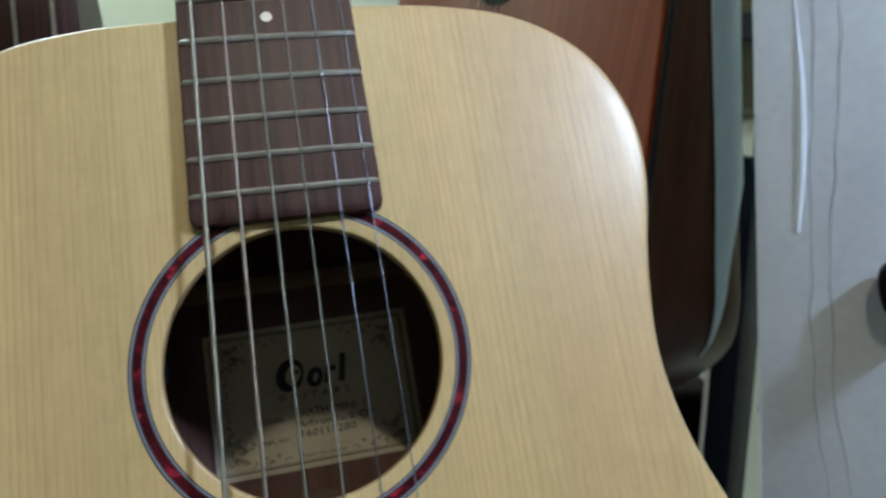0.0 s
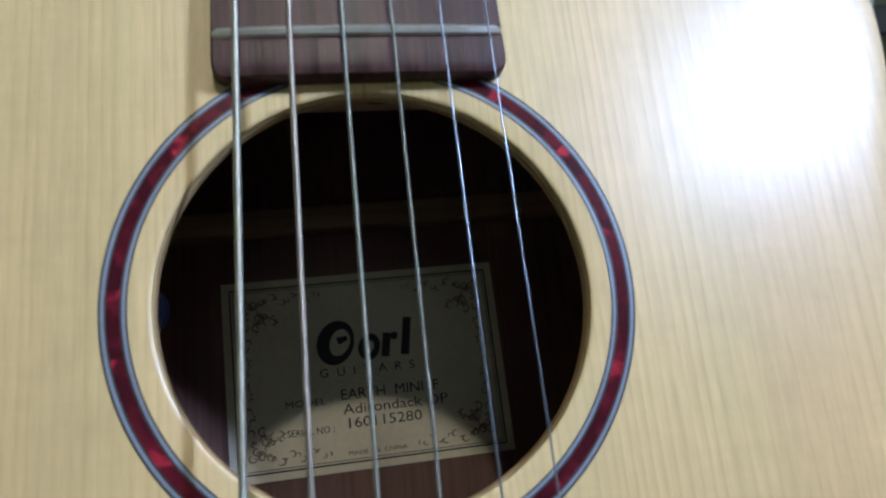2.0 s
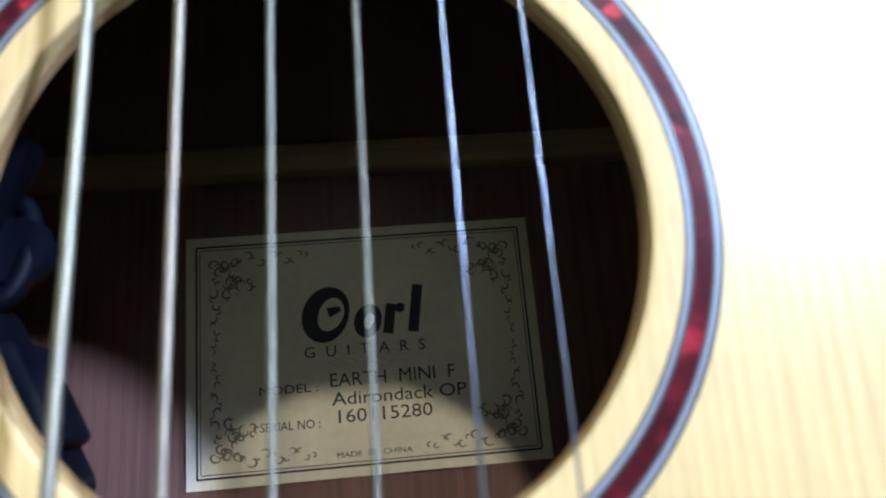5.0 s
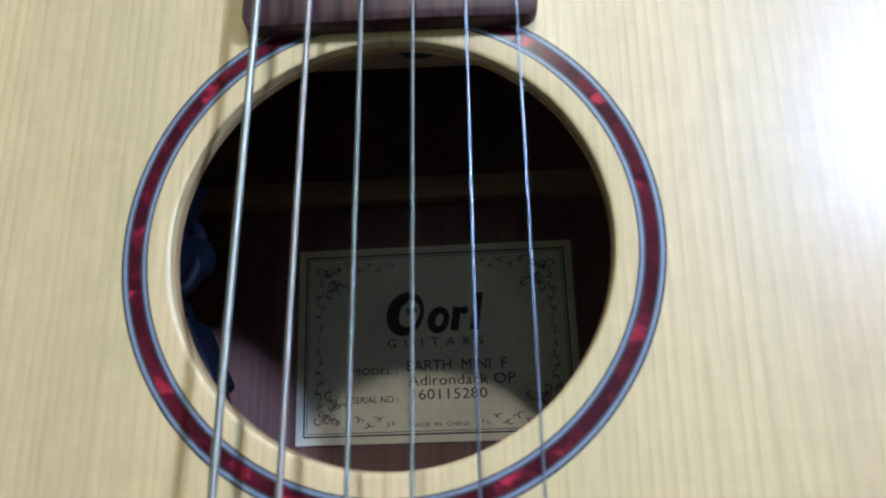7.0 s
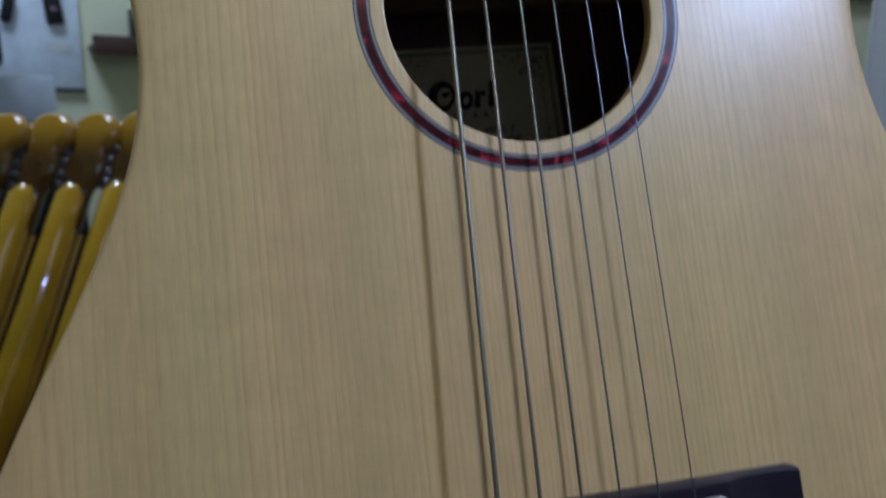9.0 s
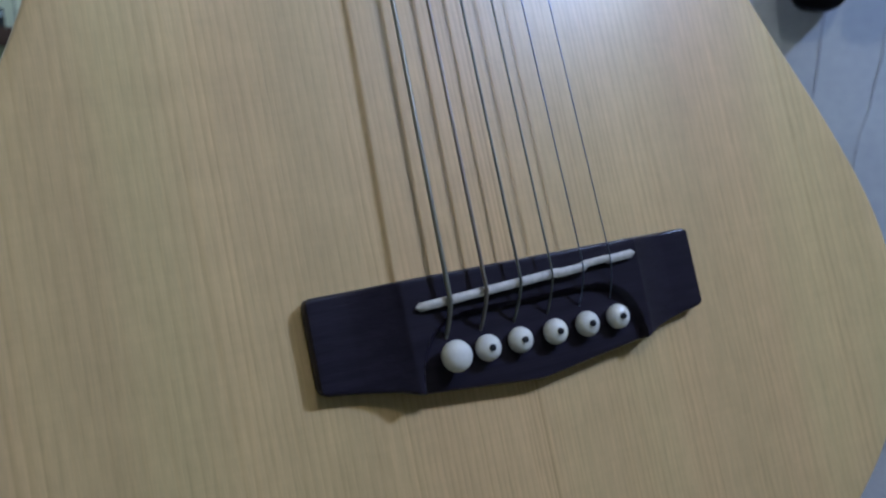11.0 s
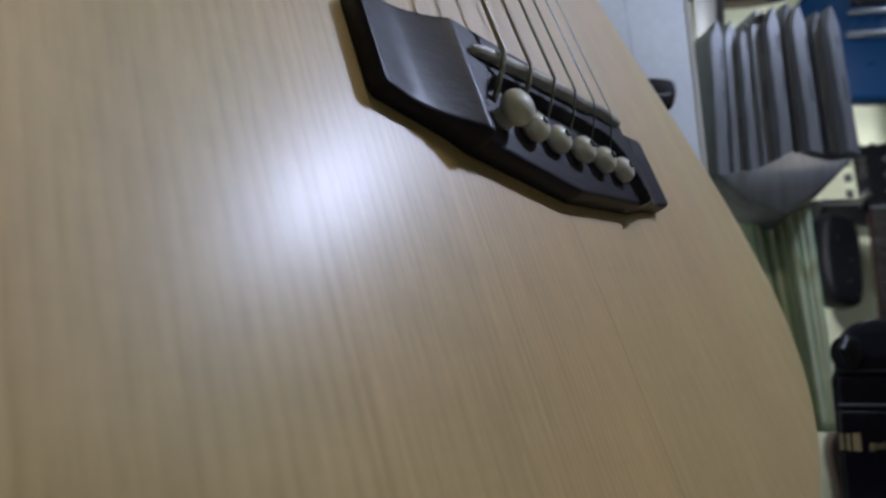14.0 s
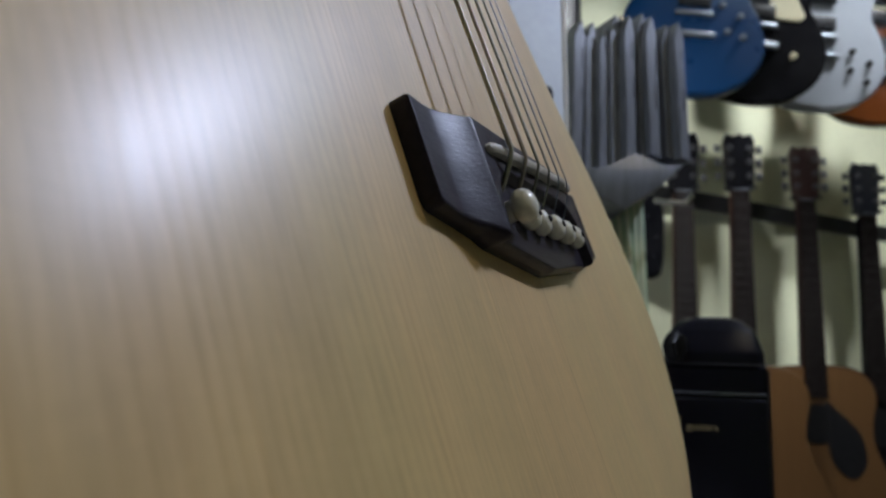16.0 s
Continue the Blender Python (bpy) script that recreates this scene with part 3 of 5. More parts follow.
def preamp():
    """A tuner and tone unit clipped under the bass side of the hole."""
    body = bmesh.new()
    pts = []
    for i in range(19):
        a = radians(152 + 70 * i / 18)
        pts.append((0.0490 * math.cos(a), 0.0165, 0.0490 * math.sin(a)))
    n = 10
    rings = []
    for i, p in enumerate(pts):
        a = radians(152 + 70 * i / 18)
        out = Vector((math.cos(a), 0, math.sin(a)))
        bulge = 1 + 0.12 * math.sin(i * 0.9)
        hw, hh = 0.0065 * bulge, 0.0125
        ring = [body.verts.new(Vector(p) + out * hw * math.copysign(abs(math.cos(t)) ** 0.5, math.cos(t)) + Vector((0, 1, 0)) * hh * math.copysign(abs(math.sin(t)) ** 0.5, math.sin(t)))
                for t in [2 * math.pi * k / n + 0.3 for k in range(n)]]
        rings.append(ring)
    for p, q in zip(rings, rings[1:]):
        for k in range(n):
            body.faces.new((p[k], p[(k + 1) % n], q[(k + 1) % n], q[k]))
    body.faces.new(rings[0][::-1])
    body.faces.new(rings[-1])
    bmesh.ops.recalc_face_normals(body, faces=body.faces[:])
    unit = part("preamp_unit", body, PREAMP, guitar, "dark navy plastic tone unit under the hole rim")
    unit.location = (-0.0062, 0.0, 0.0)
    wheel = []
    for i in range(25):
        a = 2 * math.pi * i / 24
        wheel.append((-0.0425 + 0.0030 * math.cos(a), 0.0265 + 0.002 * math.sin(a), 0.0045 + 0.0080 * math.sin(a)))
    part("wheel", tube(wheel, 0.0016, 10), PREAMP, unit, "dark thumb wheel")
    part("wheel", lathe([(0.001, -0.002), (0.005, -0.002), (0.0055, 0), (0.005, 0.002), (0.001, 0.002)], 20), PREAMP, unit).location = (-0.0415, 0.027, 0.0045)
    part("battery_holder", box((0.009, 0.018, 0.032), (0, 0, 0), 0.003, None, 3), PREAMP, unit, "", True, pose(-0.0400, 0.024, -0.0190, 0, -27, 0))
    part("latch", box((0.004, 0.012, 0.016), (0, 0, 0), 0.0012), PREAMP, unit, "", True, pose(-0.0352, 0.024, -0.0175, 0, -27, 0))
    part("clip", box((0.006, 0.010, 0.012), (0, 0, 0), 0.002), PREAMP, unit, "", True, pose(-0.0495, 0.028, 0.0175, 0, 10, 0))


preamp()

# neck, board, frets
SCALE, SADDLE_Z = 0.578, -0.1424


def fret_z(k):
    return SADDLE_Z + SCALE * 2 ** (-k / 12)


def board_half(z):
    return 0.0284 - 0.0172 * (z - 0.042)


def board_y(z):
    return -0.0045 + 0.0080 * (z - 0.05)


def fretboard():
    bm = bmesh.new()
    rows = []
    zs = [0.0418, 0.0420, 0.0428, 0.0440] + [0.0460 + (0.4340 - 0.046) * i / 40 for i in range(41)]
    for j, z in enumerate(zs):
        h = board_half(z) - (0.0026, 0.0016, 0.0006, 0.0001)[j] if j < 4 else board_half(z)
        top = board_y(z) + ((0.0009, 0.0005, 0.0002, 0.0)[j] if j < 4 else 0)
        low = dome(0, z) if z < 0.113 else dome(0, 0.113) + 0.0004
        row = []
        for u in (-1, -0.985, -0.93, -0.6, -0.3, 0, 0.3, 0.6, 0.93, 0.985, 1):
            crown = 0.0006 * u * u + (0.0005 if abs(u) == 1 else 0)
            row.append(bm.verts.new((u * h, top + crown, z)))
        row = [bm.verts.new((-h, low, z))] + row + [bm.verts.new((h, low, z))]
        rows.append(row)
    for p, q in zip(rows, rows[1:]):
        for k in range(len(p) - 1):
            bm.faces.new((p[k], p[k + 1], q[k + 1], q[k]))
        bm.faces.new((p[-1], p[0], q[0], q[-1]))
    bm.faces.new(rows[0])
    bm.faces.new(rows[-1])
    bmesh.ops.recalc_face_normals(bm, faces=bm.faces[:])
    return bm


board = part("fretboard", fretboard(), ROSEWOOD, guitar, "worn dark rosewood fretboard with rounded end")
for k in range(1, 20):
    z = fret_z(k)
    h = board_half(z) - 0.0006
    pts = [(u * h, board_y(z) + 0.0006 * u * u - 0.0002 - (0.0 if abs(u) < 0.99 else -0.0004), z) for u in (-1, -0.97, -0.6, 0, 0.6, 0.97, 1)]
    part("fret", tube(pts, [0.0006, 0.0010, 0.0011, 0.0011, 0.0011, 0.0010, 0.0006], 8), FRET_METAL, board)
for k in (3, 5, 7, 9, 12, 15):
    for x in ((-0.012, 0.012) if k == 12 else (0.0,)):
        z = (fret_z(k) + fret_z(k - 1)) / 2
        part("position_dot", lathe([(0.0006, -0.0001), (0.0017, -0.0001), (0.0019, 0.0003)], 18), PEARL_DOT, board).location = (x, board_y(z) - 0.00005, z)


def neck():
    bm = bmesh.new()
    rows = []
    for i in range(25):
        z = 0.1165 + (0.4380 - 0.1165) * i / 24
        h = board_half(z) - 0.0003
        deep = 0.0200 + 0.05 * max(0, 1 - i / 3.0) ** 2
        base = board_y(z) + 0.0042
        rows.append([bm.verts.new((h * math.cos(a), base + deep * math.sin(a), z)) for a in [math.pi * k / 12 for k in range(13)]])
    for p, q in zip(rows, rows[1:]):
        for k in range(12):
            bm.faces.new((p[k], p[k + 1], q[k + 1], q[k]))
        bm.faces.new((p[12], p[0], q[0], q[12]))
    bm.faces.new(rows[0])
    bm.faces.new(rows[-1])
    bmesh.ops.recalc_face_normals(bm, faces=bm.faces[:])
    return bm


part("neck", neck(), MAHOGANY, guitar, "reddish mahogany neck")
part("nut", box((0.0425, 0.0065, 0.0045), (0, board_y(0.4365) - 0.0005, 0.4365), 0.0008), BONE, guitar, "bone nut")
head = part("headstock", slab([(-0.0225, 0.436), (0.0225, 0.436), (0.031, 0.47), (0.033, 0.565), (0.02, 0.585), (0, 0.578), (-0.02, 0.585), (-0.033, 0.565), (-0.031, 0.47)],
                              0.0035, 0.0180, 0.0015), MAHOGANY, guitar, "dark slim headstock", True)
for s in (-1, 1):
    for i in range(3):
        z = 0.475 + 0.036 * i
        peg = part("tuner", lathe([(0.0045, -0.004), (0.0045, 0.001), (0.003, 0.001), (0.003, 0.012)], 16), CHROME, head, "chrome tuner")
        peg.location = (s * 0.020, -0.004, z)
        knob = part("tuner", tube([(s * 0.03, 0.012, z), (s * 0.043, 0.012, z)], 0.002), CHROME, head)
        part("tuner", box((0.010, 0.006, 0.014), (s * 0.047, 0.012, z), 0.0025, None, 3), CHROME, head)


# bridge: wings that sweep up to a raised middle with a scooped tray for the pins
def belly(x):
    """The tail edge: two chords that meet in a blunt point, and slightly rising wings."""
    return float(np.interp(abs(x), (0.0, 0.002, 0.0370, 0.0425, 0.0505, 0.0632), (-0.1729, -0.1727, -0.1687, -0.1668, -0.1652, -0.1630)))


def bridge_height(x, z):
    a = abs(x)
    ridge = 0.0383 + 0.02 * min(0.0, z + 0.150) * 0.6       # the crest runs in slightly towards the tail
    if a > ridge:
        t = min(1.0, (a - ridge) / (0.0632 - ridge))
        h = 0.0083 - 0.0044 * math.sin(min(1, t * 1.35) * math.pi / 2) ** 0.85 + 0.0008 * max(0, t - 0.55) / 0.45
    else:
        h = 0.0083
    # a tray with an oval rim, open towards the tail
    u = max(0.0, a - 0.0190) / 0.0172
    v = max(0.0, z + 0.1700) / 0.0203
    d = ((u ** 2.4 + v ** 2.4) ** (1 / 2.4) - 1.0) * 0.0172
    k = min(1, max(0, (0.0005 - d) / 0.0012))
    if a > ridge:
        k = 0.0
    h -= 0.0028 * k * k * (3 - 2 * k)
    return h


def bridge():
    bm = bmesh.new()
    nx, nz = 210, 64
    rows = []
    for i in range(nx + 1):
        x = -0.0632 + 0.1264 * i / nx
        zt, zb = -0.1380, belly(x)
        edge = min(x + 0.0632, 0.0632 - x)
        if edge < 0.002:
            cut = 0.002 - math.sqrt(max(0, 0.002 ** 2 - (0.002 - edge) ** 2))
            zt, zb = zt - cut, zb + cut
        row = [bm.verts.new((x, dome(x, zt), zt))]
        for j in range(nz + 1):
            z = zt + (zb - zt) * j / nz
            rim_ = min(zt - z, z - zb, edge)
            drop = 0.0
            if rim_ < 0.0010:
                drop = 0.0010 - math.sqrt(max(0, 0.0010 ** 2 - (0.0010 - rim_) ** 2))
            row.append(bm.verts.new((x, dome(x, z) - bridge_height(x, z) + drop, z)))
        row.append(bm.verts.new((x, dome(x, zb), zb)))
        rows.append(row)
    for p, q in zip(rows, rows[1:]):
        for k in range(len(p) - 1):
            bm.faces.new((p[k], p[k + 1], q[k + 1], q[k]))
        bm.faces.new((p[-1], p[0], q[0], q[-1]))
    bm.faces.new(rows[0])
    bm.faces.new(rows[-1])
    bmesh.ops.recalc_face_normals(bm, faces=bm.faces[:])
    return bm


part("bridge", bridge(), BRIDGE_WOOD, guitar, "dark ebony-toned bridge with a scooped pin tray")


def saddle():
    bm = bmesh.new()
    rows = []
    for i in range(61):
        t = i / 60
        x = -0.0352 + 0.0722 * t
        z = -0.1460 + 0.0032 * t
        half = 0.00122
        if 0.60 < t < 0.74:
            z -= 0.0003
        elif 0.74 <= t < 0.86:
            z += 0.0004
            half = 0.00105
        end = min(t, 1 - t) * 0.0722
        if end < half:
            half *= math.sqrt(max(0.06, 1 - (1 - end / half) ** 2))
        top = -0.0104 - 0.0008 * math.sin(math.pi * t) - (0.0002 if 0.74 <= t < 0.86 else 0)
        if end < 0.004:
            top += 0.0008 * (1 - end / 0.004)
        rows.append([bm.verts.new((x, y, z + w)) for y, w in ((-0.006, half), (top + 0.0006, half), (top + 0.0001, half * 0.6), (top, 0), (top + 0.0002, -half * 0.6), (top + 0.0007, -half), (-0.006, -half))])
    for p, q in zip(rows, rows[1:]):
        for k in range(7):
            bm.faces.new((p[k], p[(k + 1) % 7], q[(k + 1) % 7], q[k]))
    bm.faces.new(rows[0])
    bm.faces.new(rows[-1])
    bmesh.ops.recalc_face_normals(bm, faces=bm.faces[:])
    return bm


part("saddle", saddle(), BONE, guitar, "worn compensated bone saddle")

PIN_X = (-0.0271, -0.0165, -0.0060, 0.0053, 0.0164, 0.0276)
SADDLE_X = (-0.0264, -0.0154, -0.0045, 0.0059, 0.0166, 0.0266)
STRING_R = (0.00068, 0.00054, 0.00042, 0.00032, 0.00022, 0.00018)
for i, x in enumerate(PIN_X):
    lift = 0.0022 if i == 0 else 0.0003 * math.sin(2.3 * i)
    z = -0.1604
    base = dome(x, z) - 0.0053
    prof = [(0.0026, 0.004), (0.0026, -0.0001), (0.0030, -0.0003), (0.0037, -0.0010), (0.0041, -0.0019), (0.0042, -0.0027), (0.0039, -0.0039), (0.0031, -0.0049), (0.0018, -0.0055), (0.0006, -0.00565)]
    k = 1.04 if i == 0 else 0.895
    pin = part("bridge_pin", lathe([(r * k, h * k) for r, h in prof], 28), PIN_WHITE, guitar, "ivory plastic bridge pin" + ("" if i == 0 else " with a black dot"))
    pin.location = (x, base - lift, z)
    if i:
        part("dot", lathe([(0.0002, -0.00555), (0.0009, -0.0055), (0.00095, -0.0050)], 16), BLACK_DOT, pin)

for i in range(6):
    sx, nx = SADDLE_X[i], -0.0166 + 0.0070 * i
    sz = -0.1460 + 0.0032 * ((sx + 0.0352) / 0.0722)
    r = STRING_R[i]
    nut_y = board_y(0.4365) - 0.0042
    sad_y = -0.0108 - 0.0007 * math.sin(math.pi * (sx + 0.0352) / 0.0722) - r
    pts = [(nx * 1.05, 0.0015, 0.470), (nx, nut_y, 0.4365)]
    pts += [(nx + (sx - nx) * k / 12, nut_y + (sad_y - nut_y) * k / 12, 0.4365 + (sz - 0.4365) * k / 12) for k in range(1, 13)]
    px, pz = PIN_X[i], -0.1560
    end = Vector((px, dome(px, pz) - 0.0045, pz))
    a = Vector((sx, sad_y, sz))
    for k in (0.12, 0.35, 0.7, 0.93):
        p = a.lerp(end, k)
        p.y -= 0.0009 * math.sin(math.pi * k)
        pts.append(tuple(p))
    pts.append((px, end.y + 0.002, pz - 0.0008))
    part("string", tube(pts, r, 12), BRONZE_WIRE[i] if i < 4 else STEEL_WIRE, guitar, "wound bronze string" if i < 4 else "plain steel string")


# ------------------------------------------------------------------ the shop
def shop(x, y, z, turn=0.0):
    """A place along the guitar wall: x along it, y into it, z above the sound hole's height."""
    base = Matrix.Translation((1.639, 0.158, 0.95)) @ Matrix.Rotation(math.atan2(-0.6184, 0.7859), 4, "Z")
    return base @ pose(x, y, z, 0, 0, turn)


TUNER_GREY = material("dull_tuner_metal", (0.13, 0.13, 0.145), 0.3, 0.9, 0.1)
DARK_WIRE = material("tarnished_wire", (0.030, 0.028, 0.026), 0.5, 0.3, 0.1)
NICKEL = material("dull_nickel", (0.22, 0.24, 0.28), 0.35, 0.9, 0.1)
PAINT = material("cream_wall_paint", (0.74, 0.75, 0.55), 0.75, 0.0, 0.06, 2.5, 90, 0.1)
CEIL = material("white_ceiling_paint", (0.75, 0.74, 0.70), 0.85, 0.0, 0.04, 3, 90, 0.1)
TILE = material("grey_floor", (0.22, 0.21, 0.19), 0.45, 0.0, 0.15, 5, 150, 0.1)
AMBER = material("amber_lacquer", (0.40, 0.235, 0.006), 0.13, 0.0, 0.10, 14, 200, 0.0, coat=0.5)
MAPLE_BACK = material("toasted_lacquer", (0.34, 0.20, 0.022), 0.16, 0.0, 0.12, 14, 200, 0.0, coat=0.4)
BLUE = material("blue_lacquer", (0.004, 0.034, 0.100), 0.28, 0.0, 0.12, 9, 150, 0.0, coat=0.15)


def fade(m, low, high, z0, z1):
    """Runs the base colour from low at height z0 to high at z1."""
    n, l, b = nodes_of(m)
    at, xyz, ramp = n.new("ShaderNodeTexCoord"), n.new("ShaderNodeSeparateXYZ"), n.new("ShaderNodeMapRange")
    l.new(at.outputs["Object"], xyz.inputs[0])
    l.new(xyz.outputs["Z"], ramp.inputs["Value"])
    ramp.interpolation_type = "SMOOTHSTEP"
    ramp.inputs["From Min"].default_value, ramp.inputs["From Max"].default_value = z0, z1
    mix = n.new("ShaderNodeMix")
    mix.data_type = "RGBA"
    mix.inputs["A"].default_value, mix.inputs["B"].default_value = (*low, 1), (*high, 1)
    l.new(ramp.outputs["Result"], mix.inputs["Factor"])
    l.new(mix.outputs["Result"], b.inputs["Base Color"])


# shade on the lower headstock is painted into the amber as brown
AMBER_SHADED = material("amber_painted_shade", (0.30, 0.19, 0.008), 0.13, 0.0, 0.10, 14, 200, 0.0, coat=0.5)
fade(AMBER_SHADED, (0.055, 0.026, 0.004), (0.38, 0.205, 0.007), -0.080, -0.002)
fade(BLUE, (0.002, 0.023, 0.080), (0.030, 0.16, 0.19), 0.20, 0.43)
RED = material("red_lacquer", (0.035, 0.0025, 0.004), 0.2, 0.0, 0.1, 9, 150, 0.0, coat=0.4)
WHITE_LACQUER = material("white_lacquer", (0.32, 0.34, 0.39), 0.25, 0.0, 0.05, 9, 150, 0.0, coat=0.3)
CREAM = material("cream_plastic", (0.60, 0.55, 0.38), 0.4, 0.0, 0.06, 30, 200, 0.0)
BURST = material("orange_lacquer", (0.13, 0.034, 0.007), 0.2, 0.0, 0.12, 9, 150, 0.0, coat=0.4)
HONEY = wood("honey_top", (0.12, 0.060, 0.023), (0.085, 0.040, 0.015), ring=300, rough=0.3)
REDWOOD = wood("red_mahogany", (0.30, 0.062, 0.018), (0.17, 0.030, 0.009), ring=260, rough=0.22, coat=0.5)
DARKWOOD = wood("dark_side", (0.040, 0.018, 0.012), (0.018, 0.009, 0.007), ring=260, rough=0.3, coat=0.05)
DARKWOOD.node_tree.nodes["Principled BSDF"].inputs["Specular IOR Level"].default_value = 0.22
DARKRED = wood("dark_red_wood", (0.018, 0.005, 0.005), (0.010, 0.003, 0.003), ring=260, rough=0.4)
NECKWOOD = wood("dark_fretboard", (0.011, 0.008, 0.008), (0.005, 0.004, 0.004), ring=300, rough=0.5)
NECKWOOD.node_tree.nodes["Principled BSDF"].inputs["Specular IOR Level"].default_value = 0.04
SLEEVE = material("grey_plastic_sleeve", (0.175, 0.185, 0.205), 0.3, 0.0, 0.26, 70, 400, 0.2, stretch=(1, 1, 0.12))
SLEEVE_DARK = material("dark_print", (0.07, 0.07, 0.085), 0.4)
GREEN = material("pale_green_packet", (0.42, 0.54, 0.33), 0.45, 0.0, 0.16, 50, 300, 0.1)
WRAP = material("white_plastic_wrap", (0.80, 0.86, 0.97), 0.62, 0.0, 0.07, 14, 160, 0.25, spec=0.2)
WRAP_LINE = material("crease_shade_grey", (0.46, 0.49, 0.56), 0.4)
NYLON = material("black_nylon", (0.004, 0.004, 0.006), 0.45, 0.0, 0.2, 30, 900, 0.3, spec=0.14)
GILT = material("gilt_print", (0.36, 0.29, 0.16), 0.5)
CARD = material("white_card", (0.62, 0.64, 0.68), 0.6, 0.0, 0.08, 20, 200, 0.05)
STEEL_BAR = material("black_steel", (0.012, 0.012, 0.013), 0.4)
BENCH = material("grey_bench_board", (0.24, 0.23, 0.22), 0.5, 0.0, 0.12, 12, 200, 0.08)

# room shell, square to the guitar wall
structure("wall_north", box((5.1, 0.15, ROOM_TOP), (0.25, 0.135, ROOM_TOP / 2 - 0.95)), PAINT, "cream painted shop wall behind the hanging guitars", "wall", shop(0, 0, 0))
structure("wall_east", box((0.15, 5.0, ROOM_TOP), (2.8, -2.2, ROOM_TOP / 2 - 0.95)), PAINT, "plain cream painted wall", "wall", shop(0, 0, 0))
structure("wall_west", box((0.15, 5.0, ROOM_TOP), (-5.2, -2.2, ROOM_TOP / 2 - 0.95)), PAINT, "plain cream painted wall", "wall", shop(0, 0, 0))
structure("wall_south", box((8.0, 0.15, ROOM_TOP), (-1.2, -4.7, ROOM_TOP / 2 - 0.95)), PAINT, "plain cream painted wall", "wall", shop(0, 0, 0))
structure("ceiling", box((8.2, 7.2, 0.12), (-1.2, -1.2, ROOM_TOP + 0.06 - 0.95)), CEIL, "plain white ceiling", "ceiling", shop(0, 0, 0))
structure("floor", box((8.2, 7.2, 0.10), (-1.2, -1.2, -0.05 - 0.95)), TILE, "plain grey shop floor", "floor", shop(0, 0, 0))

structure("wall_return", box((0.15, 1.75, ROOM_TOP), (-2.375, 0.875, ROOM_TOP / 2 - 0.95)), PAINT, "plain cream painted return of the wall", "wall", shop(0, 0, 0))
BAY = Matrix.Translation((-0.958, 2.1045, 0)) @ Matrix.Rotation(radians(22), 4, "Z")      # x along the side bay's wall, y into it
structure("wall_bay", box((5.85, 0.12, ROOM_TOP), (-0.975, 0.06, ROOM_TOP / 2)), PAINT, "cream painted wall of the side bay with hanging cards", "wall", BAY)

bench = thing("display_bench", pose(0, 0, 0), "plain grey stepped display bench under the standing guitars", "bench")
LOW = min((STAND @ Vector((x, y, z))).z for x, z in OUT for y in (0.0, DEEP + 0.0035))
part("bench_top", box((0.72, 0.36, 0.03), (0.14, 0.075, LOW - 0.015), 0.004), BENCH, bench)
part("bench_top", box((0.72, 0.52, 0.03), (0.14, 0.53, 0.525), 0.004), BENCH, bench)
for x in (-0.18, 0.46):
    part("bench_leg", box((0.05, 0.32, LOW - 0.03), (x, 0.075, (LOW - 0.03) / 2), 0.003), BENCH, bench)
    part("bench_leg", box((0.05, 0.38, 0.51), (x, 0.48, 0.255), 0.003), BENCH, bench)

structure("wall_rail", box((3.0, 0.020, 0.045), (0.2, 0.0, 0.272), 0.004), STEEL_BAR, "black steel hanging rail along the wall", "rail", shop(0, 0, 0))


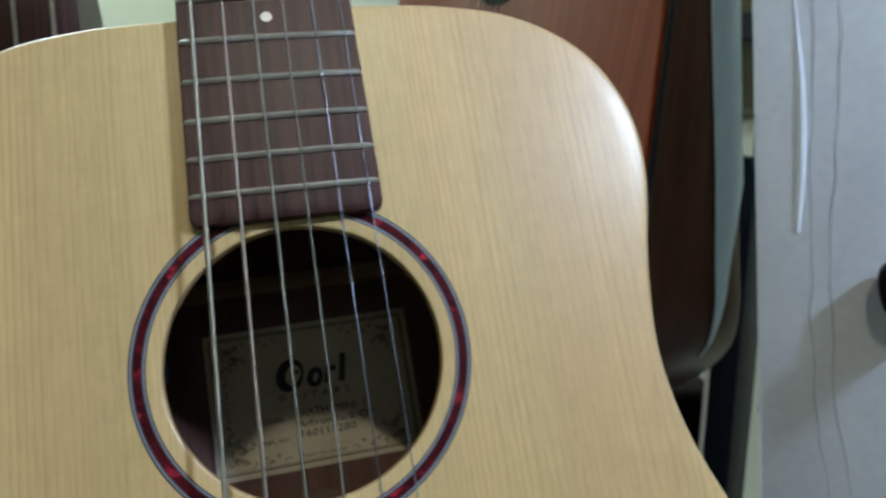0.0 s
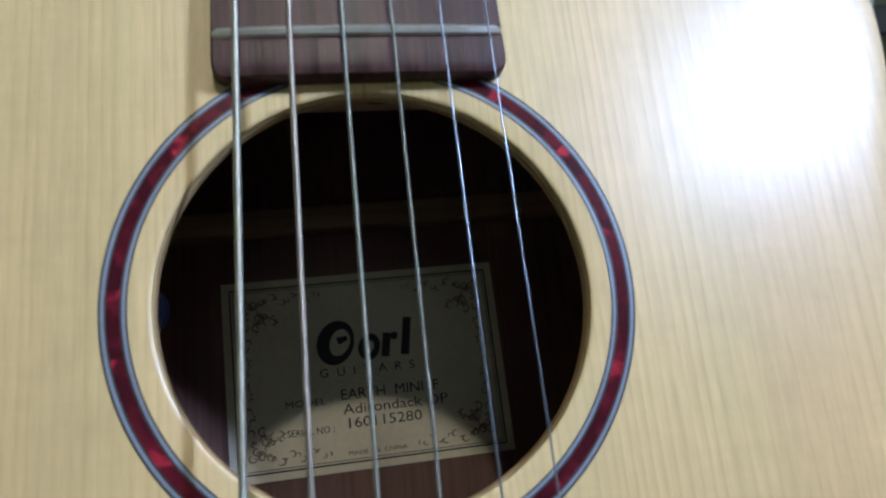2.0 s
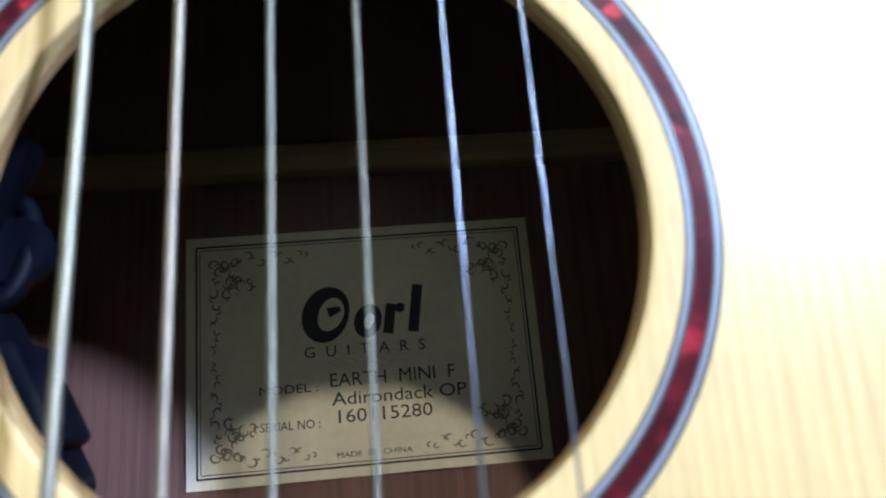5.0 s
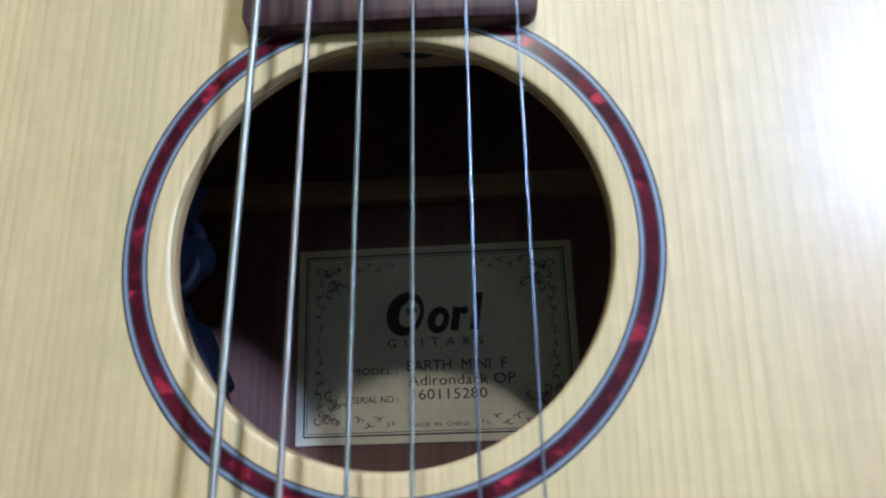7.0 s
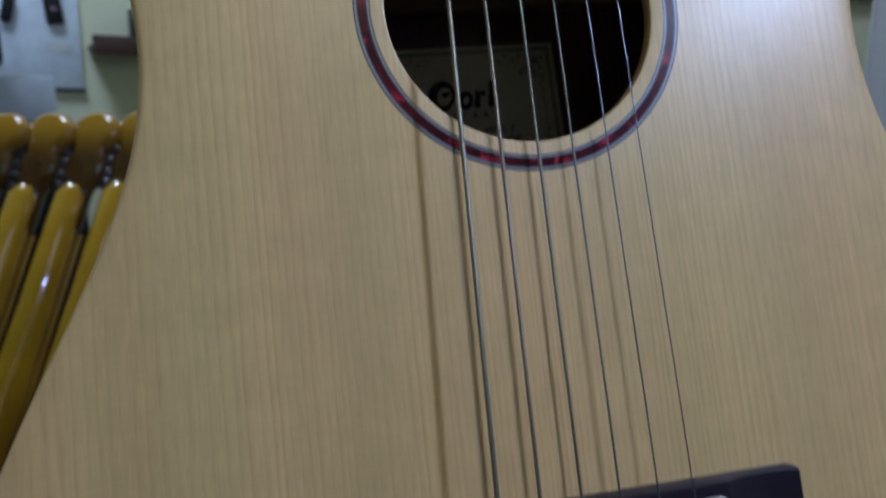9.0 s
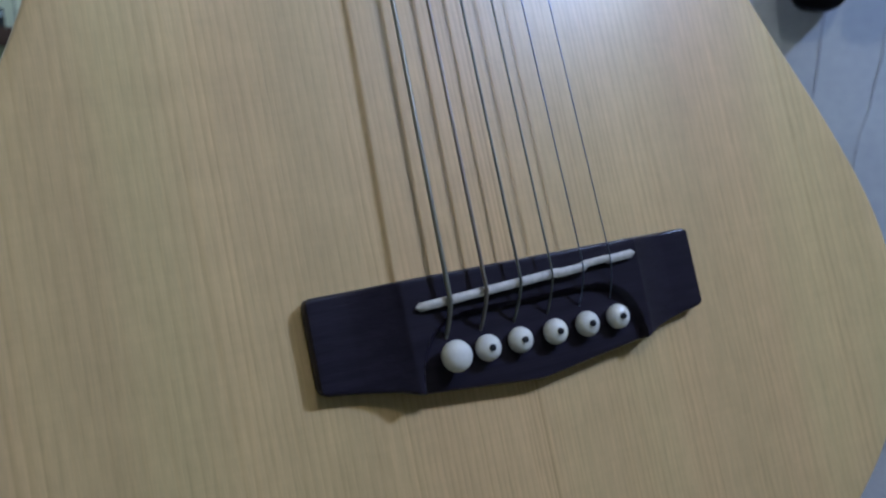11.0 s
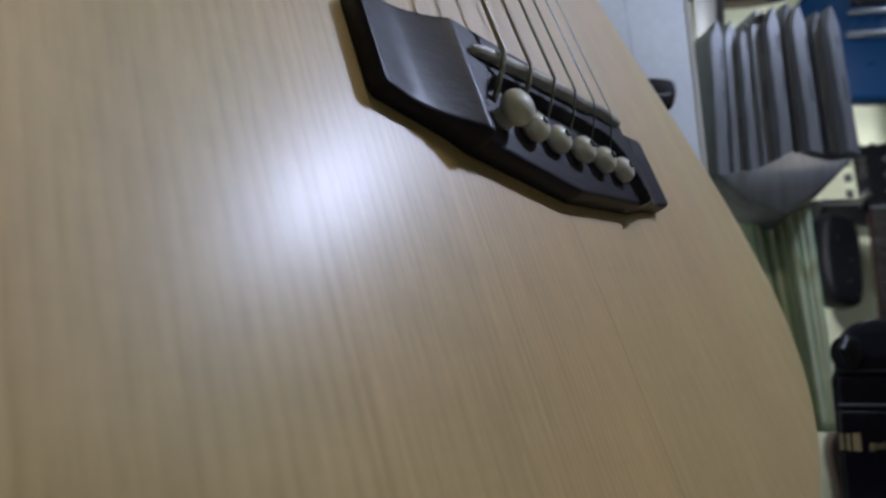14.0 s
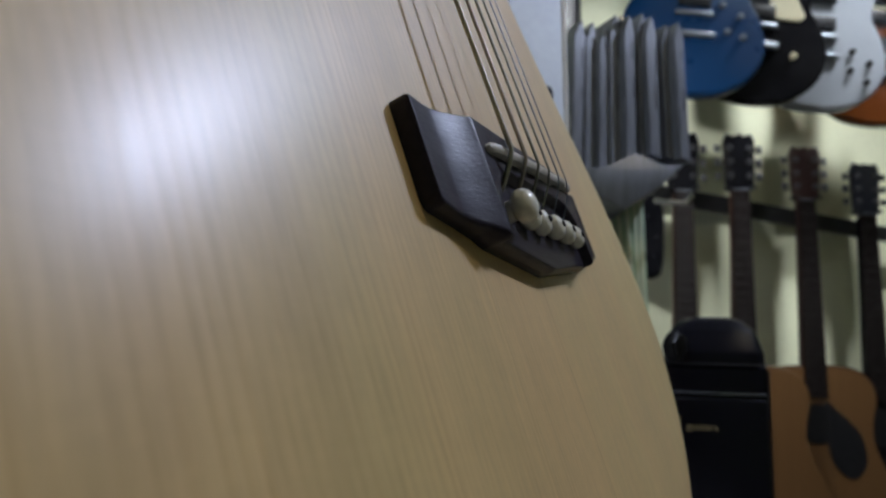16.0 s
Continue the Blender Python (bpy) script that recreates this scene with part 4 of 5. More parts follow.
def acoustic_at(m, top, side, headface, label, guard=None, hole=True, tuners=TUNER_GREY, group="", zoom=1.27, binding=None, deep=0.10, half=HALF):
    """A full-sized acoustic guitar; its frame stands at the nut, x across, y back, z up."""
    g = thing("acoustic_guitar", m, label, "guitar", group)
    lift = -0.43 - 0.1135 * zoom
    shape = [(x * zoom, z * zoom + lift) for x, z in body_outline(half, 4)]
    part("body", slab(shape, 0.006, deep, 0.005, 2), side, g)
    part("top", slab([(x * 0.985, (z - lift) * 0.985 + lift) for x, z in shape], 0.002, 0.007, 0.001, 1), top, g)
    if binding:
        part("binding", tube([(x, 0.0065, z) for x, z in shape] + [(shape[0][0], 0.0065, shape[0][1])], 0.0026, 6), binding, g)
    if hole:
        part("sound_hole", lathe([(0.049, 0.0008), (0.049, 0.0025), (0.001, 0.0025)], 28), PLASTIC_BLACK, g).location = (0, 0, lift)
    if guard:
        part("pickguard", slab([(p.x, p.y) for p in smooth_line([(0.02, lift + 0.05), (0.055, lift + 0.03), (0.105, lift - 0.02), (0.118, lift - 0.09), (0.08, lift - 0.13), (0.03, lift - 0.08)], 4, True)], -0.0002, 0.0024, 0.0006, 1), guard, g)
    part("bridge", box((0.16, 0.010, 0.034), (0, -0.003, lift - 0.20), 0.003), NECKWOOD, g)
    part("neck", tube([(0, 0.0205, -0.005), (0, 0.0225, -0.2), (0, 0.0255, -0.44)], [0.0205, 0.0225, 0.0260], 16), side, g)
    fb = part("fretboard", slab([(-0.0215, 0), (0.0215, 0), (0.028, -0.51), (-0.028, -0.51)], -0.0045, 0.003, 0.001, 1), NECKWOOD, g)
    zs = [-0.64 * (1 - 2 ** (-k / 12)) for k in range(1, 20)]
    for z in zs:
        part("fret", box((0.043 + 0.013 * -z / 0.51, 0.0018, 0.0012), (0, -0.0050, z)), DARK_WIRE, fb, "", False)
    head_ = part("headstock", slab([(-0.023, -0.004), (0.023, -0.004), (0.035, 0.022), (0.040, 0.128), (0.031, 0.149), (0.012, 0.143), (0, 0.149), (-0.012, 0.143), (-0.031, 0.149), (-0.040, 0.128), (-0.035, 0.022)], 0.001, 0.016, 0.002, 2), headface, g)
    for s in (-1, 1):
        for i in range(3):
            z = 0.038 + 0.036 * i
            part("tuner", lathe([(0.0055, -0.010), (0.0055, -0.002), (0.008, -0.002), (0.008, 0.001)], 12), tuners, head_).location = (s * 0.024, 0.001, z)
            part("tuner", box((0.016, 0.008, 0.019), (s * 0.052, 0.010, z), 0.003), tuners, head_)
    part("nut", box((0.043, 0.006, 0.004), (0, -0.004, 0.001), 0.001), NICKEL, g)
    for i in range(6):
        u = -1 + 0.4 * i
        part("string", tube([(0.0175 * u, -0.0065, 0.0), (0.027 * u, -0.0090, lift - 0.195)], 0.0005, 5), DARK_WIRE, g)
    part("hanger", tube([(-0.028, 0.02, 0.012), (-0.03, -0.012, 0.008), (-0.03, 0.02, 0.008), (0.0, 0.05, 0.01), (0.03, 0.02, 0.008), (0.03, -0.012, 0.008)], 0.005, 8), PLASTIC_BLACK, g, "black padded hanger")
    return g


ROW = "acoustic guitars on the wall"
SLATE = material("slate_head", (0.018, 0.020, 0.032), 0.3)
acoustic_at(shop(-0.040, -0.062, 0.268, -25), NECKWOOD, DARKWOOD, LACQUER_BLACK, "dark acoustic guitar hanging by its head from the rail", group=ROW)
acoustic_at(shop(0.146, -0.062, 0.298, -25), HONEY, DARKWOOD, LACQUER_BLACK, "honey-coloured acoustic guitar hanging behind a black gig bag", None, group=ROW)
acoustic_at(shop(0.383, -0.062, 0.306, -25), HONEY, DARKRED, DARKRED, "honey-brown acoustic guitar with a reddish head", PLASTIC_BLACK, group=ROW, binding=DARKWOOD)
acoustic_at(shop(0.624, -0.062, 0.299, -25), LACQUER_BLACK, LACQUER_BLACK, SLATE, "black acoustic guitar hanging by its head", group=ROW)


def electric_at(m, finish, label, shape, plate=None, knobs=(), group="electric guitars on the wall", pick=PLASTIC_BLACK):
    """A solid-body guitar; its frame stands at the body's lowest point."""
    g = thing("electric_guitar", m, label, "guitar", group)
    out = [(p.x, p.y) for p in smooth_line(shape, 5, True)]
    part("body", slab(out, -0.022, 0.022, 0.008, 3), finish, g)
    if plate:
        part("pickguard", slab(plate[0], -0.025, -0.0215, 0.001, 1), plate[1], g)
    part("bridge", box((0.085, 0.010, 0.012), (0, -0.029, 0.188), 0.003), NICKEL, g)
    part("tailpiece", box((0.095, 0.012, 0.014), (0, -0.029, 0.137), 0.003), NICKEL, g)
    for z in (0.224, 0.300):
        part("pickup", box((0.072, 0.010, 0.036), (0, -0.027, z), 0.003), pick, g)
    for x, z, mat in knobs:
        part("knob", lathe([(0.0078, 0.0), (0.0072, -0.009), (0.0060, -0.011), (0.001, -0.011)], 16), mat, g).location = (x, -0.022, z)
    part("neck", box((0.052, 0.022, 0.52), (0, -0.018, 0.60), 0.006), NECKWOOD, g)
    hd = part("headstock", slab([(-0.022, 0.855), (0.022, 0.855), (0.042, 0.90), (0.036, 1.02), (0, 1.035), (-0.036, 1.02), (-0.042, 0.90)], -0.012, 0.003, 0.002, 2), LACQUER_BLACK, g)
    for s in (-1, 1):
        for i in range(3):
            part("tuner", box((0.016, 0.008, 0.018), (s * 0.050, -0.004, 0.91 + 0.037 * i), 0.003), CHROME, hd)
    for i in range(6):
        u = -1 + 0.4 * i
        part("string", tube([(0.018 * u, -0.034, 0.86), (0.026 * u, -0.037, 0.190)], 0.0005, 5), STEEL_WIRE, g)
    part("hanger", tube([(-0.035, -0.02, 0.868), (-0.03, 0.015, 0.862), (0.0, 0.20, 0.865), (0.03, 0.015, 0.862), (0.035, -0.02, 0.868)], 0.005, 8), PLASTIC_BLACK, g, "black padded hanger")
    return g


SINGLE_CUT = [(0.0, 0.0), (0.075, 0.010), (0.135, 0.050), (0.165, 0.115), (0.152, 0.190), (0.122, 0.250), (0.128, 0.310), (0.150, 0.355), (0.120, 0.385), (0.080, 0.345), (0.035, 0.350), (-0.03, 0.375),
              (-0.09, 0.415), (-0.128, 0.365), (-0.128, 0.300), (-0.122, 0.250), (-0.152, 0.190), (-0.165, 0.115), (-0.135, 0.050), (-0.075, 0.010)]
DOUBLE_CUT = [(0.0, 0.0), (0.08, 0.012), (0.140, 0.055), (0.165, 0.125), (0.150, 0.20), (0.125, 0.26), (0.140, 0.33), (0.135, 0.40), (0.100, 0.41), (0.070, 0.345), (0.03, 0.33), (-0.03, 0.33),
              (-0.075, 0.36), (-0.115, 0.44), (-0.15, 0.42), (-0.145, 0.34), (-0.125, 0.26), (-0.150, 0.20), (-0.165, 0.125), (-0.140, 0.055), (-0.08, 0.012)]
K4 = [(0.080, 0.155), (0.122, 0.128), (0.078, 0.105), (0.118, 0.078)]
electric_at(shop(-0.125, -0.165, 0.453, -26) @ pose(0, 0, 0, 0, 4, 0), BLUE, "blue single-cutaway electric guitar hanging on the wall", SINGLE_CUT, knobs=[(0.063, 0.215, NICKEL), (0.104, 0.192, NICKEL), (0.112, 0.142, NICKEL), (0.076, 0.152, NICKEL)])
electric_at(shop(0.075, -0.160, 0.478, -28) @ pose(0, 0, 0, 0, 6, 0), LACQUER_BLACK, "black single-cutaway electric guitar with a cream plate", SINGLE_CUT, ([(0.024, 0.212), (0.096, 0.210), (0.108, 0.224), (0.058, 0.335), (0.024, 0.335)], CREAM), [(0.085, 0.12, CREAM)])
electric_at(shop(0.295, -0.155, 0.505, -30) @ pose(0, 0, 0, 0, 6, 0), WHITE_LACQUER, "white electric guitar with four black knobs", DOUBLE_CUT, knobs=[(x, z, PLASTIC_BLACK) for x, z in K4])
electric_at(shop(0.530, -0.150, 0.510, -30) @ pose(0, 0, 0, 0, 6, 0), BURST, "orange sunburst electric guitar hanging on the wall", DOUBLE_CUT)
electric_at(shop(-0.372, -0.160, 0.648, -26), RED, "dark red electric guitar hanging high on the wall", SINGLE_CUT)


# a dark sheet added for the shaded stretch of wall, cables and hooks on the wall
OLIVE = material("dull_olive", (0.115, 0.115, 0.055), 0.85, 0.0, 0.15, 12, 500, 0.3)
banner = thing("added_wall_sheet", shop(-1.17, 0.048, 0.130), "dark olive sheet added for the shaded stretch of wall", "banner")
part("dark_sheet", box((0.44, 0.006, 0.62), (0, 0, 0.31), 0.002), OLIVE, banner)
part("sheet_edge", box((0.44, 0.009, 0.014), (0, 0, 0.007), 0.003), OLIVE, banner)
# cables and hooks on the wall behind the wrapped board
for k, (x, sway) in enumerate(((-1.212, 0.016), (-1.165, 0.010))):
    cable = thing("wall_cable", shop(x, 0.040, 0.0), "thin dark cable hanging loosely down the wall", "cable", "cables on the wall")
    pts = [(0.032 * i / 11 + sway * math.sin(i * 0.9 + k), 0.0, 0.30 - 0.062 * i) for i in range(12)]
    part("cable", tube([tuple(p) for p in smooth_line(pts, 4)], 0.0016, 8), OLIVE, cable)
    part("hook", tube([(0.0, 0.005, 0.300), (0.0, -0.020, 0.302), (0.004, -0.028, 0.316), (0.010, -0.022, 0.328)], 0.006, 8), CEIL, cable, "white plastic hook")


# small bag standing on the bench
LEATHER = material("black_leatherette", (0.004, 0.004, 0.009), 0.22, 0.0, 0.2, 60, 1200, 0.4, spec=0.26)


def bag_top(levels):
    """Rings with cut corners, one above the other, closed at both ends."""
    bm = bmesh.new()
    rings = []
    for z, hw, y0, y1 in levels:
        c = 0.006
        rings.append([bm.verts.new((x, y, z)) for x, y in ((-hw + c, y0), (hw - c, y0), (hw, y0 + c), (hw, y1 - c), (hw - c, y1), (-hw + c, y1), (-hw, y1 - c), (-hw, y0 + c))])
    for a, c in zip(rings, rings[1:]):
        for k in range(8):
            bm.faces.new((a[k], a[(k + 1) % 8], c[(k + 1) % 8], c[k]))
    bm.faces.new(rings[0][::-1])
    bm.faces.new(rings[-1])
    bmesh.ops.bevel(bm, geom=bm.edges[:], offset=0.0012, segments=2, affect="EDGES", profile=0.5)
    bmesh.ops.recalc_face_normals(bm, faces=bm.faces[:])
    return bm


def small_bag(m, h):
    g = thing("small_bag", m, "small glossy black bag with gilt print standing on the bench", "bag")
    w, seam = 0.0358, h - 0.036
    part("body", slab([(-w, 0.0), (w, 0.0), (w, seam), (-w, seam)], -0.022, 0.024, 0.005, 4), LEATHER, g)
    part("top_panel", bag_top([(seam - 0.001, w - 0.0005, -0.0225, 0.0240), (seam + 0.009, w - 0.0010, -0.0215, 0.0235), (h - 0.011, w - 0.0055, -0.0150, 0.0220), (h - 0.003, w - 0.0130, -0.0075, 0.0190), (h, w - 0.0190, -0.0020, 0.0150)]), LEATHER, g, "sloped padded top")
    part("piping", tube([(w * 1.01, -0.020, 0.0), (w * 1.01, -0.020, seam - 0.004), (w - 0.003, -0.0222, seam), (-w + 0.003, -0.0222, seam), (-w * 1.01, -0.020, seam - 0.004), (-w * 1.01, -0.020, 0.0)], 0.0011, 8), PLASTIC_BLACK, g)
    part("pocket", slab([(-w + 0.001, 0.003), (w - 0.001, 0.003), (w - 0.001, h - 0.060), (-w + 0.001, h - 0.060)], -0.027, -0.020, 0.0022, 3), LEATHER, g)
    part("zip", box((0.069, 0.002, 0.0016), (0, -0.0225, h - 0.0565), 0.0005), NICKEL, g, "worn metal zip")
    part("strap_loop", tube([(-0.026, -0.022, h - 0.014), (-0.0285, -0.029, h - 0.022), (-0.027, -0.022, h - 0.032)], 0.0024, 8), PLASTIC_BLACK, g)
    part("patch", slab([(p.x - 0.027, p.y + h - 0.024) for p in smooth_line([(0.009, 0.0), (0.006, 0.009), (-0.004, 0.010), (-0.009, 0.0), (-0.005, -0.010), (0.005, -0.010)], 4, True)], -0.0240, -0.020, 0.0010, 2), PLASTIC_BLACK, g, "dark oval patch")
    for x, ww, hh in ((-0.0345, 0.0024, 0.0105), (-0.0308, 0.0024, 0.0105), (-0.0262, 0.0046, 0.0110)):
        part("printed_mark", box((ww, 0.0006, hh), (x, -0.0272, h - 0.079), 0.0007), GILT, g, "faded gilt mark", False)
    text_mesh("lettering", "guitars", 0.0068, GILT, g, (-0.0200, -0.0273, h - 0.0825), 0.0215)
    return g


BAG_AT = Vector((0.412, -0.056, LOW))
small_bag(Matrix.Translation(BAG_AT) @ Matrix.Rotation(radians(-80), 4, "Z"), 0.813 - LOW)


case = thing("instrument_case", shop(-0.528, -0.27, -0.95, -30), "black hard instrument case standing upright on the floor", "case")
CH = 0.95 - 0.15
part("shell", slab([(-0.085, 0), (0.085, 0), (0.092, 0.3)] + [(p.x, p.y) for p in smooth_line([(0.084, CH - 0.06), (0.070, CH - 0.015), (0.0, CH), (-0.070, CH - 0.015), (-0.084, CH - 0.06)], 5)] + [(-0.092, 0.3)], -0.05, 0.05, 0.015, 3), PLASTIC_BLACK, case)
part("rim", tube([(-0.090, 0.0, 0.02), (-0.094, 0.0, 0.3), (-0.086, 0.0, CH - 0.06), (-0.071, 0.0, CH - 0.013), (0.0, 0.0, CH + 0.002), (0.071, 0.0, CH - 0.013), (0.086, 0.0, CH - 0.06), (0.094, 0.0, 0.3), (0.090, 0.0, 0.02)], 0.003, 8), NICKEL, case, "thin metal rim")


# hanging sleeves and packets on a peg
def sleeves():
    g = thing("plastic_sleeves", Matrix.Translation((0.572, 0.060, 0.95 + 0.105)) @ Matrix.Rotation(math.atan2(-0.091, 0.052), 4, "Z"),
              "bundle of grey plastic string sleeves hanging on a peg", "sleeves")
    rnd = random.Random(3)
    for i in range(9):
        x = -0.057 + 0.0134 * i
        w, top, low = 0.0142, 0.092 + rnd.uniform(-0.012, 0.008), -0.080 + 0.0022 * i - 0.006 * math.sin(i * 0.8)
        shape = [(-w * 0.5, low), (w * 0.42, low - 0.004), (w * 0.5, top - 0.020), (w * 0.22, top - 0.002), (w * 0.10, top), (-w * 0.2, top - 0.010), (-w * 0.5, top - 0.022)]
        pc = part("sleeve", slab(shape, -0.036, 0.034, 0.0008, 1), SLEEVE, g, "", True, pose(x, rnd.uniform(-0.004, 0.004), 0, 0, 1.0 - 0.55 * i, 24 + rnd.uniform(-6, 6)))
        for k in range(2 + i % 2):
            part("printed_bar", box((0.0016, 0.0008, rnd.uniform(0.010, 0.032)), (rnd.uniform(0.001, 0.005), -0.0362, 0.050 - k * 0.042 + rnd.uniform(-0.010, 0.010))), SLEEVE_DARK, pc, "", False)
    part("fold", slab([(-0.052, -0.082), (-0.016, -0.078), (0.014, -0.062), (0.046, -0.074), (0.064, -0.072), (0.040, -0.096), (0.002, -0.122), (-0.032, -0.106)], -0.041, 0.030, 0.002, 2), SLEEVE, g, "folded sleeve bottoms")
    part("peg", tube([(0, -0.04, 0.085), (0.0, 0.02, 0.083), (0.0, 0.10, 0.083)], 0.003, 8), CHROME, g)
    return g


def packets():
    g = thing("string_packets", Matrix.Translation((0.616, 0.066, 0.95 - 0.060)) @ Matrix.Rotation(math.atan2(-0.091, 0.052), 4, "Z"),
              "row of slim pale green packets hanging on a peg", "packets")
    rnd = random.Random(5)
    for i in range(6):
        pk = part("packet", box((0.0092, 0.060, 0.225), (0, 0, -0.1125), 0.002), GREEN, g, "", True, pose(-0.032 + 0.0108 * i, rnd.uniform(-0.006, 0.006), 0.078, 0, -6 + 0.8 * i, rnd.uniform(-8, 8)))
        part("seam", box((0.0028, 0.002, 0.211), (0, -0.0305, -0.1125)), PAINT, pk, "", False)
    part("peg", tube([(0.005, -0.04, 0.068), (0.005, 0.02, 0.066), (0.005, 0.10, 0.066)], 0.003, 8), CHROME, g)
    part("peg", tube([(0.025, -0.055, 0.060), (0.055, -0.060, 0.058), (0.075, -0.03, 0.075)], 0.003, 8), CHROME, g)
    return g


sleeves()
packets()
pouch = thing("strap_pouch", shop(-0.150, -0.03, 0.265), "dark padded pouch with pale specks hanging from the rail", "pouch")
part("pouch", slab([(p.x, p.y) for p in smooth_line([(-0.03, -0.03), (0.0, -0.018), (0.038, -0.035), (0.046, -0.11), (0.036, -0.20), (0.0, -0.215), (-0.036, -0.19), (-0.042, -0.10)], 4, True)], -0.045, 0.015, 0.014, 3), NYLON, pouch)
part("strap", tube([(-0.012, 0.0, -0.03), (-0.010, -0.012, 0.0), (0.004, 0.0, 0.02), (0.014, 0.012, 0.0), (0.014, 0.0, -0.03)], 0.004, 8), NYLON, pouch)
# small grey discs stand in for white reflections on the pouch
for x, z in ((-0.012, -0.075), (0.014, -0.12), (0.004, -0.165), (0.024, -0.19)):
    part("glint_disc", lathe([(0.0022, -0.045), (0.002, -0.048), (0.0005, -0.0485)], 10), TUNER_GREY, pouch).location = (x, 0, z)
post = thing("peg_stand", pose(0.70, 0.15, 0), "slim steel floor stand holding pegs", "stand")
part("upright", box((0.03, 0.03, 1.45), (0, 0, 0.725), 0.004), STEEL_BAR, post)
part("foot", box((0.24, 0.24, 0.02), (0, 0, 0.01), 0.004), STEEL_BAR, post)

# wrapped white board standing on the bench
board_m = Matrix.Translation((0.2689, 0.1644, LOW)) @ Matrix.Rotation(math.atan2(-0.655, 0.756), 4, "Z") @ Matrix.Rotation(radians(-2.4), 4, "Y")
wrapped = thing("wrapped_board", board_m, "tall white board in creased plastic wrap standing on the bench", "board")
BW, BH = 0.182, 0.78
part("panel", box((BW, 0.012, BH), (BW / 2, 0.006, BH / 2), 0.003, None, 2), WRAP, wrapped)
rnd = random.Random(11)
# shade of the wrap's creases, drawn as flat grey strips
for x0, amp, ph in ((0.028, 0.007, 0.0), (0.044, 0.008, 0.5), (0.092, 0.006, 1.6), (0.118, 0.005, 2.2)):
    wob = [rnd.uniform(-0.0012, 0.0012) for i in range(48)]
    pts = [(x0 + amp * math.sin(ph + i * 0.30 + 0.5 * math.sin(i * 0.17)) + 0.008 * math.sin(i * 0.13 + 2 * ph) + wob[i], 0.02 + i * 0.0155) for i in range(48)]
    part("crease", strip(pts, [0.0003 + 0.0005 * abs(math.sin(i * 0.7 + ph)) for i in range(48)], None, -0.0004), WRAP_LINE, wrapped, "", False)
part("crease", tube([(0.022 + 0.003 * math.sin(i * 0.5), 0.0, 0.30 + i * 0.02) for i in range(14)], [0.0012 + 0.001 * math.sin(i * 0.6) for i in range(14)], 8), WRAP, wrapped, "raised plastic fold")
part("edge_strip", box((0.004, 0.016, BH), (BW - 0.001, 0.007, BH / 2), 0.001), CEIL, wrapped)


def clip_tuner(at, deep, label, k=1.0):
    """A clip-on tuner whose arm reaches back to the board."""
    g = thing("clip_tuner", Matrix.Translation(at) @ Matrix.Rotation(math.atan2(-0.655, 0.756), 4, "Z"), label, "tuner", "clip-on tuners")
    part("case", slab([(p.x * k, p.y * k) for p in smooth_line([(-0.013, 0.013), (0.015, 0.016), (0.021, 0.004), (0.015, -0.014), (0.0, -0.017), (-0.012, -0.010)], 5, True)], -0.005, 0.009, 0.003, 3), NYLON, g)
    part("arm", tube([(0.002, 0.007, 0.0), (0.004, deep * 0.5, 0.004), (0.006, deep, 0.006)], 0.0035, 8), PLASTIC_BLACK, g)
    cb = bmesh.new()
    for i in range(4):
        strip([(-0.001 + i * 0.0030, -0.004 + i * 0.0008), (0.0010 + i * 0.0030, -0.0020 + i * 0.0008)], 0.0008, cb, -0.0052)
    part("printed_bars", cb, CARD, g, "", False)


clip_tuner((0.3095, 0.1125, 0.935), 0.012, "black plastic clip-on tuner clipped flat against the wrapped board")
clip_tuner((0.319, 0.056, 0.9705), 0.047, "black plastic clip-on tuner on an arm before the wrapped board", 0.72)


DULL_BLACK = material("dull_black_lacquer", (0.009, 0.011, 0.013), 0.45, 0.0, 0.2, 20, 300, 0.0, spec=0.04)


# guitars standing close behind
hung = Matrix.Translation((0.1515, 0.4825, 0.9779)) @ Matrix.Rotation(radians(-71.4), 4, "Z") @ Matrix.Rotation(radians(-3.8), 4, "X") @ Matrix.Rotation(radians(12.5), 4, "Y") @ Matrix.Translation((0, 0, 0.8260))
GLOSS_SIDE = wood("glossy_dark_side", (0.055, 0.016, 0.006), (0.012, 0.005, 0.004), ring=160, rough=0.30, coat=0.08)
FULL = [(z, max(x, 0.157 - 0.13 * abs(z + 0.13)) if -0.20 < z < 0.06 else x) for z, x in HALF]      # hardly any waist
red_guitar = acoustic_at(hung, REDWOOD, GLOSS_SIDE, DARKWOOD, "glossy red mahogany acoustic guitar with dark sides hanging from a rod", zoom=1.50, deep=0.086, binding=PLASTIC_BLACK, half=FULL)


def back_of(z):
    """The back slopes away: the body is deeper at the tail than at the neck."""
    return min(0.045, max(-0.030, -0.016 + 0.24 * (-0.633 - z)))


for ob in red_guitar.children:
    if ob.name.startswith("body"):
        for v in ob.data.vertices:
            if v.co.y > 0.05:
                v.co.y += back_of(v.co.z)


